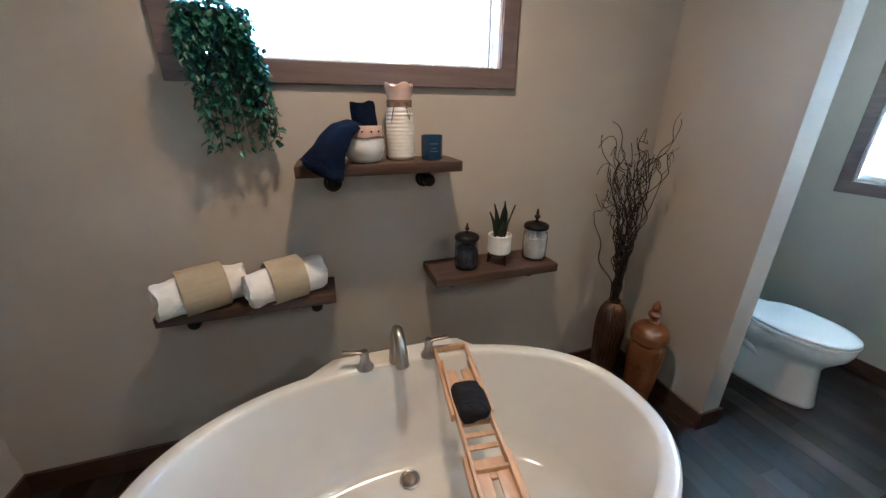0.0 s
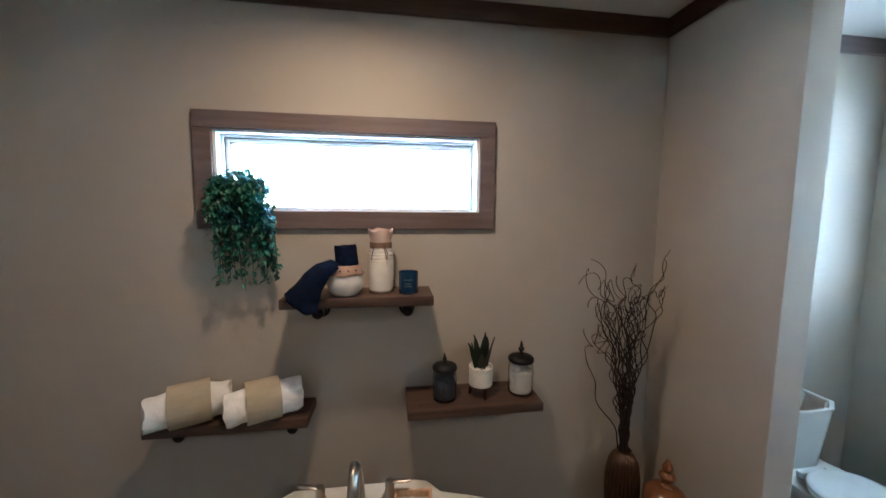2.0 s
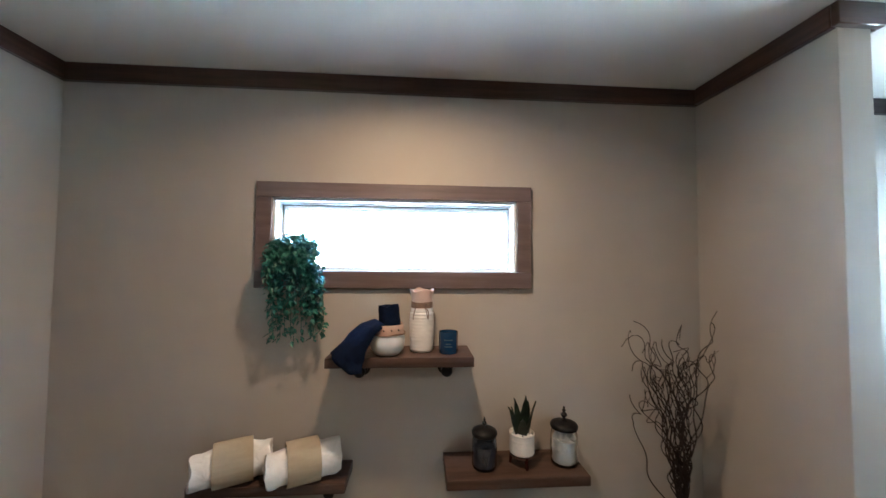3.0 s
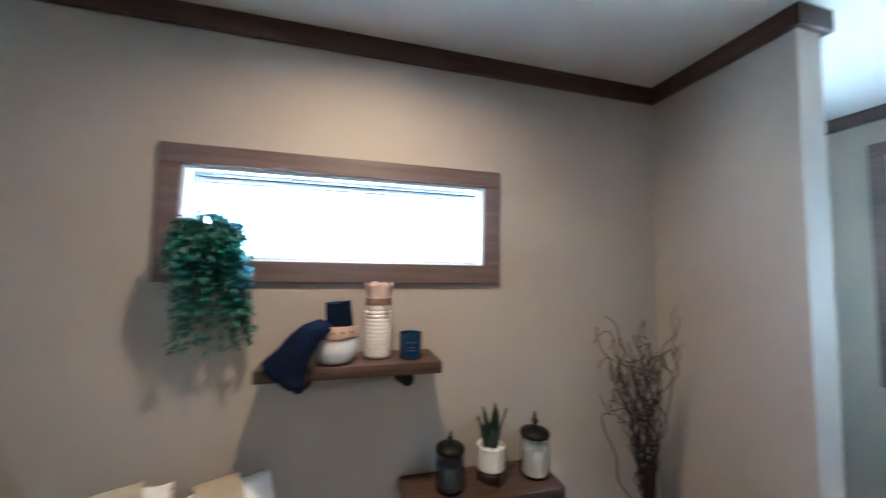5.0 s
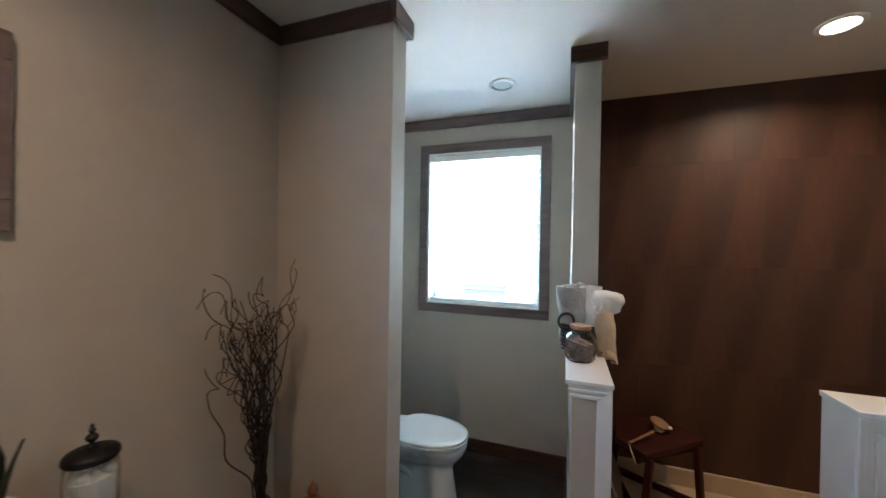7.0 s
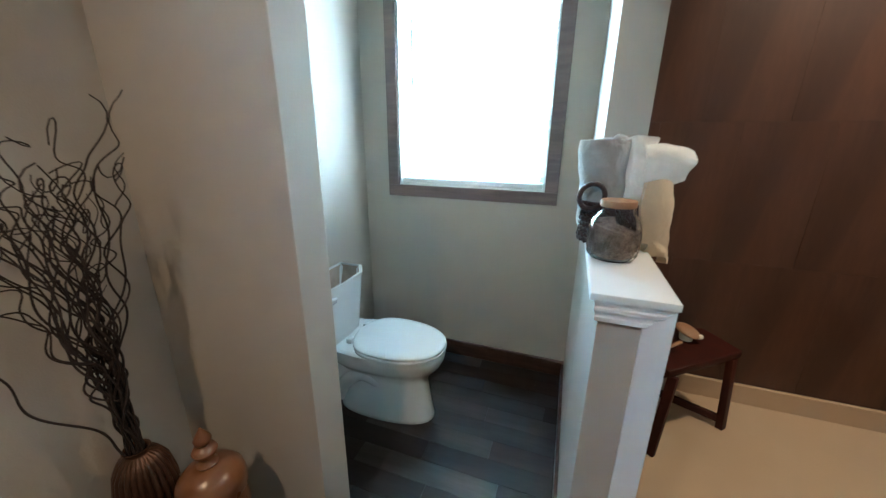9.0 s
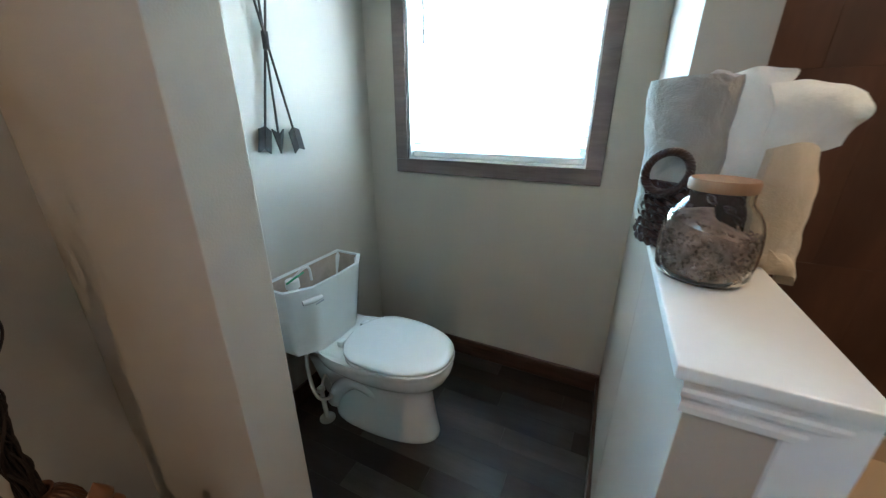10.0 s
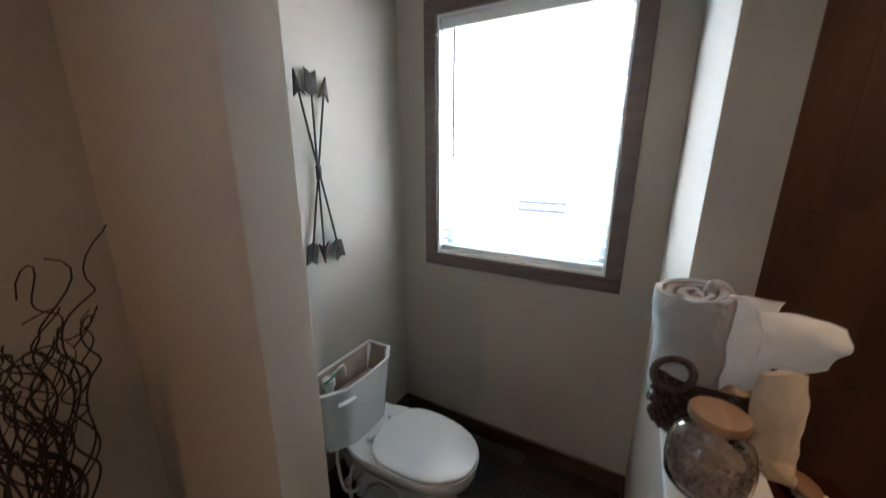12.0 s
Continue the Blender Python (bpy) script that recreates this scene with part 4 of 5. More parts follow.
def candle():
    c = (2.033, 1.650, Z_MID)
    k = 1.13
    root = thing("candle", c, "dark blue glass candle jar with faint label", "candle")
    part("jar", lathe([(r * k, z * 1.06) for r, z in ((0.030, 0), (0.0335, 0.002), (0.0345, 0.010), (0.0350, 0.078), (0.0345, 0.082), (0.0325, 0.081), (0.0320, 0.072))], c, 32), M_CANDLE, root, "dark blue glass jar")
    part("wax", lathe([(0.001, 0.060), (0.0350, 0.060), (0.0350, 0.068), (0.001, 0.067)], c, 28), M_WAX, root, "pale wax")
    for w, z in ((0.034, 0.056), (0.022, 0.040), (0.030, 0.030)):
        bm = bmesh.new()
        n = 8
        half = w / 0.0398 / 2
        lp = [[(c[0] + r * math.cos(a), c[1] + r * math.sin(a), c[2] + zz) for r, zz in ((0.0394, z), (0.0394, z + 0.004), (0.0401, z + 0.004), (0.0401, z))] for a in [radians(-95) - half + 2 * half * i / n for i in range(n + 1)]]
        part("label_bar", rings(bm, lp), M_INKD, root, "faint label bar")


bowl()
ribbed_vase()
candle()

nv = thing("draped_towel", (1.69, 1.60, Z_MID), "navy blue hand towel draped from the bowl over the shelf edge", "towel")
zt = Z_MID
sheet("cloth", [[(1.706, 1.649, zt + 0.112), (1.736, 1.634, zt + 0.128), (1.763, 1.606, zt + 0.122), (1.781, 1.594, zt + 0.112)],
                [(1.663, 1.644, zt + 0.085), (1.681, 1.594, zt + 0.108), (1.713, 1.559, zt + 0.104), (1.743, 1.564, zt + 0.085)],
                [(1.619, 1.644, zt + 0.030), (1.631, 1.574, zt + 0.050), (1.666, 1.534, zt + 0.050), (1.716, 1.544, zt + 0.030)],
                [(1.589, 1.639, zt + 0.006), (1.591, 1.569, zt + 0.010), (1.639, 1.524, zt - 0.004), (1.709, 1.536, zt - 0.006)],
                [(1.585, 1.634, zt + 0.006), (1.591, 1.539, zt + 0.006), (1.659, 1.524, zt - 0.034), (1.703, 1.524, zt - 0.042)]],
      M_NAVY, nv, 0.012, fold=0.006, folds=2, seed=1.0, label="navy terry cloth")
nr = thing("rolled_washcloth", (1.80, 1.65, Z_MID + 0.03), "navy blue washcloth rolled upright in the white bowl", "towel")
part("roll", spiral_roll((1.797, 1.642, Z_MID + 0.032), (1.785, 1.644, Z_MID + 0.192), 0.052, 2.2, seed=3.0, wob=0.006), M_NAVY, nr, "navy terry roll", angle=60)

# ---- rolled towels on the left shelf ----


def banded_towel(a, b, r, seed, f0, f1, group):
    root = thing("rolled_towel", ((a[0] + b[0]) / 2, (a[1] + b[1]) / 2, Z_LEFT), "cream white towel rolled inside a khaki linen band", "towel", group)
    part("roll", spiral_roll(a, b, r, 4.6, 18, seed, 0.010, radians(250), gap=0.93, puff=-0.09), M_TOWEL, root, "cream white terry roll", angle=60)
    part("band", wrap_band(a, b, r + 0.003, f0, f1, radians(-265), radians(110), 0.003, seed, 0.004), M_BAND, root, "khaki linen band", angle=60)


banded_towel((1.082, 1.588, Z_LEFT + 0.070), (1.326, 1.700, Z_LEFT + 0.075), 0.072, 5.0, 0.26, 0.76, "towels on the shelf")
banded_towel((1.350, 1.585, Z_LEFT + 0.070), (1.596, 1.696, Z_LEFT + 0.073), 0.072, 8.0, 0.26, 0.70, "towels on the shelf")

# ---- jars and pot on the right shelf ----


def lidded_jar(c, r, h, tall, glass_mat, fill_mat, label, fill_label, lumps):
    root = thing("lidded_jar", c, label, "jar", "lidded jars")
    body = [(r * 0.80, 0.0), (r * 0.95, 0.003), (r, 0.014), (r * 1.0, h * 0.72), (r * 0.95, h * 0.88), (r * 0.86, h * 0.97), (r * 0.86, h),
            (r * 0.82, h), (r * 0.82, h * 0.97), (r * 0.91, h * 0.87), (r * 0.955, h * 0.72), (r * 0.955, 0.016), (r * 0.90, 0.006), (0.004, 0.005)]
    part("jar", lathe(body, c, 32), glass_mat, root, "glass jar")
    rnd = random.Random(lumps)
    bm = bmesh.new()
    for k in range(lumps):
        a, q = rnd.uniform(0, 6.283), math.sqrt(rnd.random())
        size = r * rnd.uniform(0.26, 0.36)
        rad = q ** 0.5 * (r * 0.945 - size)
        z = 0.008 + size + (h * 0.90 - 2 * size) * (k / lumps)
        bmesh.ops.create_icosphere(bm, subdivisions=2, radius=size, matrix=Matrix.Translation((c[0] + rad * math.cos(a), c[1] + rad * math.sin(a), c[2] + z)) @ Matrix.Diagonal((1, 1, rnd.uniform(0.7, 0.95), 1)))
    rough_up(bm, 0.003, 60, lumps)
    core = lathe([(0.003, 0.008), (r * 0.84, 0.010), (r * 0.86, h * 0.70), (r * 0.6, h * 0.78), (0.003, h * 0.80)], c, 24)
    tmp = bpy.data.meshes.new("core")
    core.to_mesh(tmp)
    core.free()
    bm.from_mesh(tmp)
    bpy.data.meshes.remove(tmp)
    part("filling", bm, fill_mat, root, fill_label)
    lid = part("lid", lathe([(r * 0.80, 0), (r * 0.99, 0.0), (r * 1.02, 0.004), (r * 1.01, 0.012), (r * 0.94, 0.018), (r * 0.55, 0.026), (r * 0.20, 0.030), (0.001, 0.030)], (c[0], c[1], c[2] + h + 0.0005), 32), M_IRON, root, "black turned lid")
    k = tall
    part("finial", lathe([(0.013 * k, 0), (0.014 * k, 0.004 * k), (0.007 * k, 0.009 * k), (0.006 * k, 0.013 * k), (0.013 * k, 0.021 * k), (0.0155 * k, 0.028 * k), (0.011 * k, 0.036 * k), (0.005 * k, 0.040 * k), (0.008 * k, 0.045 * k), (0.0085 * k, 0.050 * k), (0.004 * k, 0.056 * k), (0.0055 * k, 0.061 * k), (0.001, 0.068 * k)], (c[0], c[1], c[2] + h + 0.029), 18), M_IRON, lid, "turned black finial")


lidded_jar((2.184, 1.655, Z_RIGHT), 0.051, 0.128, 0.62, M_SMOKE, M_DARKFILL, "smoky glass jar with black lid and dark filling", "dark grey filling", 26)
lidded_jar((2.523, 1.668, Z_RIGHT), 0.055, 0.142, 0.88, M_GLASS, M_COTTON, "clear glass jar of white cotton with black finial lid", "white cotton balls", 40)


def snake_pot():
    c = (2.342, 1.665, Z_RIGHT)
    root = thing("potted_plant", c, "small snake plant in a white ribbed pot on wooden feet", "plant")
    z = 0.040
    prof = [(0.034, z), (0.040, z + 0.002)]
    for k in range(6):
        prof += [(0.0445, z + 0.006 + 0.011 * k), (0.0458, z + 0.010 + 0.011 * k), (0.0440, z + 0.0155 + 0.011 * k)]
    prof += [(0.0465, z + 0.074), (0.0450, z + 0.077), (0.0420, z + 0.075), (0.0410, z + 0.062), (0.001, z + 0.062)]
    part("pot", lathe(prof, c, 36), M_CERAM, root, "white ribbed pot", angle=60)
    st = part("stand", lathe([(0.036, z - 0.006), (0.042, z - 0.006), (0.042, z), (0.036, z)], c, 28), M_SHELF, root, "wooden stand")
    for k in range(3):
        a = radians(40 + 120 * k)
        part("foot", tube(bmesh.new(), [(c[0] + 0.036 * math.cos(a), c[1] + 0.036 * math.sin(a), c[2] + z), (c[0] + 0.039 * math.cos(a), c[1] + 0.039 * math.sin(a), c[2] + 0.02), (c[0] + 0.042 * math.cos(a), c[1] + 0.042 * math.sin(a), c[2])], lambda f: 0.008 - 0.003 * f, 10), M_STOOL, st, "red-brown wooden foot")
    bm = bmesh.new()
    rnd = random.Random(4)
    for k in range(46):
        a, q = rnd.uniform(0, 6.28), 0.036 * math.sqrt(rnd.random())
        bmesh.ops.create_icosphere(bm, subdivisions=1, radius=rnd.uniform(0.005, 0.008), matrix=Matrix.Translation((c[0] + q * math.cos(a), c[1] + q * math.sin(a), c[2] + z + 0.066)))
    part("pebbles", bm, M_PEBBLE, root, "white pebbles")
    for dx, dy, lx, ly, h, tw in ((-0.012, -0.004, -0.040, -0.01, 0.118, 0.3), (0.004, 0.004, 0.014, 0.0, 0.150, -0.2), (0.014, -0.006, 0.036, -0.012, 0.138, 0.5), (0.0, -0.012, -0.008, -0.03, 0.085, -0.6), (-0.008, 0.012, -0.02, 0.02, 0.10, 0.8), (0.010, 0.010, 0.022, 0.016, 0.125, -0.9), (-0.004, 0.000, -0.022, 0.004, 0.142, 0.1)):
        loops = []
        for i in range(11):
            f = i / 10
            w = 0.0165 * (0.75 + 0.6 * f) * (1 - f ** 3.2) + 0.0004
            p = Vector((c[0] + dx + lx * f ** 1.3, c[1] + dy + ly * f ** 1.3, c[2] + z + 0.055 + h * f))
            s = Vector((math.cos(tw + f * 0.7), math.sin(tw + f * 0.7), 0))
            n = Vector((-s.y, s.x, 0))
            wave = 1 + 0.06 * math.sin(f * 26)
            loops.append([p - s * w * wave, p - n * 0.0030 * (1 - f * 0.7) + n * 0.004, p + s * w * wave, p + n * 0.0022 * (1 - f * 0.7) + n * 0.004])
        part("leaf", rings(bmesh.new(), loops), M_SNAKE, root, "dark banded pointed leaf")


snake_pot()
# pot and plant enlarged together about the pot's foot
pc = Vector((2.342, 1.665, Z_RIGHT))
grow = Matrix.Translation(pc) @ Matrix.Scale(1.12, 4) @ Matrix.Translation(-pc)
for ob in bpy.data.objects["potted_plant"].children_recursive:
    ob.data.transform(grow)

# ---- trailing plant on the window sill ----


def trailing_plant():
    root = thing("trailing_plant", (1.39, 1.74, W1[2]), "artificial green ivy trailing from the window sill down the wall", "plant")
    part("pot", lathe([(0.038, 0), (0.042, 0.002), (0.050, 0.065), (0.046, 0.066), (0.040, 0.05), (0.001, 0.05)], (1.395, 1.80, W1[2] + 0.013), 24), M_IRON, root, "small dark pot inside the leaves")
    rnd = random.Random(11)
    stems, leaves = bmesh.new(), []

    def leaf(p, ln, yaw, drop, roll):
        m = Matrix.Translation(p) @ Euler((roll, drop, yaw)).to_matrix().to_4x4()
        shape = ((0, 0, 0), (0.34, 0.30, 0.05), (0.66, 0.20, 0.03), (1, 0, -0.10), (0.66, -0.20, 0.03), (0.34, -0.30, 0.05), (0.5, 0, -0.05))
        return [m @ (Vector(s) * ln) for s in shape]

    for k in range(66):
        x = rnd.uniform(1.292, 1.482)
        y0 = rnd.uniform(1.735, 1.80)
        top = 1.622 + rnd.uniform(0.03, 0.105) * (1 - ((x - 1.39) / 0.12) ** 2 * 0.5)
        out = rnd.uniform(1.640, 1.735)
        depth = rnd.random() ** 0.75
        end = 1.60 - 0.31 * depth
        xe = x + rnd.uniform(-0.02, 0.03) + 0.025 * depth
        pts = curve_points([(x, y0, top - 0.03), (x, (y0 + out) / 2, top + 0.02), (x, out, top - 0.04), (xe, min(out + 0.02, 1.735), (top + end) / 2), (xe + rnd.uniform(-0.01, 0.01), min(out + 0.045, 1.745), end)], 22)
        tube(stems, pts[::2], 0.0013, 5)
        step = 0
        for p in pts[1:]:
            for side in (-1, 1):
                if rnd.random() < 0.92 - 0.25 * (p.z < 1.42):
                    ln = rnd.uniform(0.021, 0.035)
                    yaw = rnd.uniform(-2.9, -0.25)
                    pp = p + Vector((side * rnd.uniform(0, 0.008), rnd.uniform(-0.012, 0.004), rnd.uniform(-0.006, 0.006)))
                    if pp.y < 1.745:
                        leaves.append(leaf(pp, ln, yaw, rnd.uniform(0.1, 1.15), rnd.uniform(-0.6, 0.6)))
    part("stem_mass", stems, M_LEAF, root, "thin green stems")["kind"] = "stuff"
    verts, faces = [], []
    for lf in leaves:
        o = len(verts)
        verts += lf
        faces += [(o, o + 1, o + 6), (o + 1, o + 2, o + 6), (o + 2, o + 3, o + 6), (o + 3, o + 4, o + 6), (o + 4, o + 5, o + 6), (o + 5, o, o + 6)]
    me = bpy.data.meshes.new("foliage")
    me.from_pydata([tuple(v) for v in verts], [], faces)
    me.materials.append(M_LEAF)
    f = new("foliage", me)
    under(f, root)
    tagged(f, "many small glossy green leaves", "", "", "stuff")


trailing_plant()

# ---- floor vase, branches and urn in the corner ----
VC = (3.002, 1.615, 0.0)


def floor_vase():
    root = thing("floor_vase", VC, "tall fluted copper-brown vase standing in the corner", "vase")
    prof = [(0.046, 0.0), (0.051, 0.004), (0.052, 0.02), (0.060, 0.12), (0.067, 0.26), (0.071, 0.34), (0.069, 0.41), (0.060, 0.465), (0.044, 0.497), (0.030, 0.510), (0.027, 0.516), (0.031, 0.524), (0.027, 0.525), (0.021, 0.515), (0.02, 0.45)]
    part("body", lathe(prof, VC, 156, flute=26, depth=0.10, z_lo=0.02, z_hi=0.505), M_COPPER, root, "fluted copper body", angle=80)


def willow():
    root = thing("willow_branches", (VC[0], VC[1], 0.46), "dark curly willow branches standing in the copper vase", "branches")
    rnd = random.Random(23)
    for k in range(38):
        a = rnd.uniform(0, 6.283)
        tx = rnd.uniform(-0.20, 0.105)
        ty = rnd.uniform(-0.09, 0.10)
        h = rnd.uniform(0.62, 0.93)
        if k == 0:
            tx, ty, h = 0.150, -0.03, 0.99
        if k == 1:
            tx, ty, h = -0.235, 0.02, 0.66
        if k == 2:
            tx, ty, h = -0.215, 0.0, 0.90
        ph, f1, ph2 = rnd.uniform(0, 6.28), rnd.uniform(3.0, 5.2), rnd.uniform(0, 6.28)
        amp = rnd.uniform(0.009, 0.021)
        pts = []
        n = 72
        for i in range(n + 1):
            f = i / n
            env = min(1, f * 2.2)
            curl = 0.0
            flare = 0.93 * f ** 2.3 + 0.07 * math.sin(f * 2.2)
            x = VC[0] + 0.013 * math.cos(a) * (1 - f) + tx * flare + amp * env * math.sin(f1 * 6.28 * f + ph) + 0.010 * env * math.sin(11 * f + ph2)
            y = VC[1] + 0.013 * math.sin(a) * (1 - f) + ty * flare + amp * env * math.cos(f1 * 6.28 * f * 0.93 + ph2)
            if k == 1:
                x -= 0.09 * math.sin(f * math.pi) ** 2
            wig = 0.017 * env
            x += wig * noise.noise(Vector((f * 5, k * 3.7, 0.5))) * 2
            y += wig * noise.noise(Vector((f * 5, k * 3.7, 8.5))) * 2
            if f > 0.78:
                g = (f - 0.78) / 0.22
                x += 0.034 * g * math.sin(10 * g + ph)
                y += 0.028 * g * math.cos(9 * g + ph)
                curl = (0.03 + 0.045 * math.sin(ph2) ** 2) * g * g * (1 + math.sin(8 * g + ph2))
            pts.append((min(x, 3.185), min(y, 1.762), 0.46 + h * f * (1 - 0.03 * math.sin(5 * f + ph)) - curl))
        bm = tube(bmesh.new(), pts, lambda f: 0.0033 - 0.0018 * f, 6)
        if k % 3 == 0:
            j = rnd.randint(42, 58)
            p = Vector(pts[j])
            q = [p]
            dx, dy = rnd.uniform(-0.05, 0.05), rnd.uniform(-0.04, 0.03)
            for i in range(1, 12):
                f = i / 11
                nx = p.x + dx * f + 0.010 * math.sin(9 * f + ph)
                ny = p.y + dy * f + 0.010 * math.cos(8 * f + ph2)
                q.append(Vector((min(nx, 3.185), min(ny, 1.762), p.z + 0.13 * f)))
            tube(bm, q, lambda f: 0.0017 - 0.0008 * f, 5)
        part("branch", bm, M_TWIG, root)


def urn():
    c = (3.048, 1.416, 0.0)
    root = thing("lidded_urn", c, "caramel brown glazed ceramic urn with finial lid on the floor", "urn")
    prof = [(0.058, 0.0), (0.064, 0.004), (0.064, 0.018), (0.056, 0.028), (0.057, 0.06), (0.068, 0.16), (0.077, 0.27), (0.080, 0.34), (0.075, 0.388), (0.070, 0.402), (0.066, 0.404)]
    part("body", lathe(prof, c, 40), M_TERRA, root, "caramel glazed body")
    lid = part("lid", lathe([(0.066, 0.405), (0.080, 0.407), (0.083, 0.416), (0.080, 0.428), (0.083, 0.438), (0.078, 0.462), (0.060, 0.484), (0.038, 0.496), (0.024, 0.500), (0.001, 0.500)], c, 40), M_TERRA, root, "domed lid")
    part("finial", lathe([(0.024, 0.5005), (0.026, 0.506), (0.018, 0.514), (0.017, 0.524), (0.027, 0.536), (0.030, 0.546), (0.024, 0.557), (0.012, 0.563), (0.019, 0.572), (0.021, 0.582), (0.014, 0.596), (0.008, 0.606), (0.001, 0.618)], c, 24), M_TERRA, lid, "turned finial")


floor_vase()
willow()
urn()

# ---- bath caddy across the tub ----


def caddy():
    a, b = Vector((2.041, 1.448, RIM + 0.002)), Vector((1.940, 0.598, RIM + 0.002))
    ln = (b - a).length
    ang = math.atan2(b.x - a.x, -(b.y - a.y))
    m = Matrix.Translation(a) @ Matrix.Rotation(ang, 4, "Z")
    root = thing("bath_caddy", a, "honey-coloured bamboo bath caddy laid across the tub", "caddy")

    def piece(name, x0, x1, s0, s1, z0, z1, label="", bev=0.002):
        bm = boxed(x0, x1, -s1, -s0, z0, z1, bevel=bev, seg=2)
        bm.transform(m)
        return part(name, bm, M_BAMBOO, root, label)

    w = 0.067
    for sx in (-1, 1):
        piece("rail", min(sx * w, sx * (w - 0.011)), max(sx * w, sx * (w - 0.011)), 0, 0.345, 0.0, 0.026, "bamboo side rail")
        piece("rail", min(sx * (w - 0.012), sx * (w - 0.022)), max(sx * (w - 0.012), sx * (w - 0.022)), 0.10, 0.70, 0.003, 0.034, "inner sliding rail")
        piece("rail", min(sx * w, sx * (w - 0.011)), max(sx * w, sx * (w - 0.011)), 0.48, ln, 0.0, 0.026, "bamboo side rail")
    piece("end_bar", -w + 0.0115, w - 0.0115, 0.0, 0.012, 0.0, 0.026, "end bar")
    piece("end_bar", -w + 0.0115, w - 0.0115, ln - 0.012, ln, 0.0, 0.026, "end bar")
    # boards with a slot
    for s0, s1, b0, b1 in ((0.144, 0.224, 0.190, 0.2235), (0.531, 0.628, 0.531, 0.549)):
        piece("slotted_board", -w + 0.0225, -0.009, s0, s1, 0.010, 0.020, "slotted bamboo board")
        piece("slotted_board", 0.009, w - 0.0225, s0, s1, 0.010, 0.020, "slotted bamboo board")
        piece("slot_bridge", -0.0088, 0.0088, b0, b1, 0.0102, 0.0198)
    for k in range(6):
        piece("slat", -w + 0.0225, w - 0.0225, 0.242 + 0.040 * k, 0.258 + 0.040 * k, 0.006, 0.013)
    piece("cross_bar", -w + 0.0225, w - 0.0225, 0.486, 0.522, 0.005, 0.011, "recessed tray board")
    piece("cross_bar", -w + 0.0225, w - 0.0225, 0.522, 0.5305, 0.004, 0.032, "raised cross bar")
    piece("cross_bar", -w + 0.0225, w - 0.0225, 0.6285, 0.640, 0.004, 0.014)
    piece("cross_bar", -w + 0.0225, w - 0.0225, 0.225, 0.233, 0.006, 0.030)
    piece("cross_bar", -w + 0.0225, w - 0.0225, 0.690, 0.700, 0.004, 0.030)
    c = m @ Vector((0, -0.310, 0.040))
    cl = thing("black_washcloth", (c.x, c.y, RIM + 0.016), "black folded washcloth lying on the bamboo caddy", "towel")
    bm = boxed(-0.049, 0.049, -0.068, 0.068, -0.024, 0.020, bevel=0.018, seg=4)
    bmesh.ops.subdivide_edges(bm, edges=list(bm.edges), cuts=2, use_grid_fill=True)
    rough_up(bm, 0.012, 22, 2.0)
    bm.transform(Matrix.Translation(c) @ Matrix.Rotation(ang, 4, "Z"))
    part("cloth", bm, M_BLACKC, cl, "black terry cloth", angle=80)


caddy()

# ---- metal arrows on the wall ----


def arrows():
    y = NORTH - 0.020
    root = thing("arrow_wall_decor", (3.87, NORTH, 1.50), "three crossed weathered metal arrows hung on the wall", "wall decor")
    for k, (h, t) in enumerate((((3.809, 1.868), (3.968, 1.142)), ((3.884, 1.134), (3.889, 1.876)), ((3.967, 1.868), (3.820, 1.148)))):
        yy = y + 0.006 * (k - 1)
        hv, tv = Vector((h[0], yy, h[1])), Vector((t[0], yy, t[1]))
        d = (tv - hv).normalized()
        s = Vector((d.z, 0, -d.x))
        arrow = part("arrow", tube(bmesh.new(), [hv + d * 0.05, (hv + tv) / 2, tv - d * 0.01], 0.0042, 8), M_RUST, root, "weathered metal arrow")
        bm = bmesh.new()
        n = Vector((0, 0.004, 0))
        o = [hv, hv + d * 0.088 + s * 0.026, hv + d * 0.068, hv + d * 0.088 - s * 0.026]
        rings(bm, [[p - n for p in o], [p + n for p in o]])
        for v in bm.verts:
            if (v.co - hv).length < 0.07 and (v.co - hv).length > 0.06:
                v.co.y -= 0.006
        part("arrow_head", bm, M_RUST, arrow, "flat barbed arrow head", smooth=False)
        for sg in (-1, 1):
            for j in range(8):
                q = tv - d * (0.012 + 0.010 * j)
                bm = bmesh.new()
                p0, p1 = q, q + s * sg * 0.026 + d * 0.014
                e = d * 0.0052
                o = [p0 - e, p0 + e, p1 + e, p1 - e]
                rings(bm, [[p - n * 0.6 for p in o], [p + n * 0.6 for p in o]])
                part("feather", bm, M_RUST, arrow, smooth=False)
    part("binding", tube(bmesh.new(), [(3.889, y, 1.480), (3.890, y, 1.505), (3.890, y, 1.535)], 0.0115, 10), M_RUST, root, "dark wire binding")


arrows()

# ---- things on the half wall ----


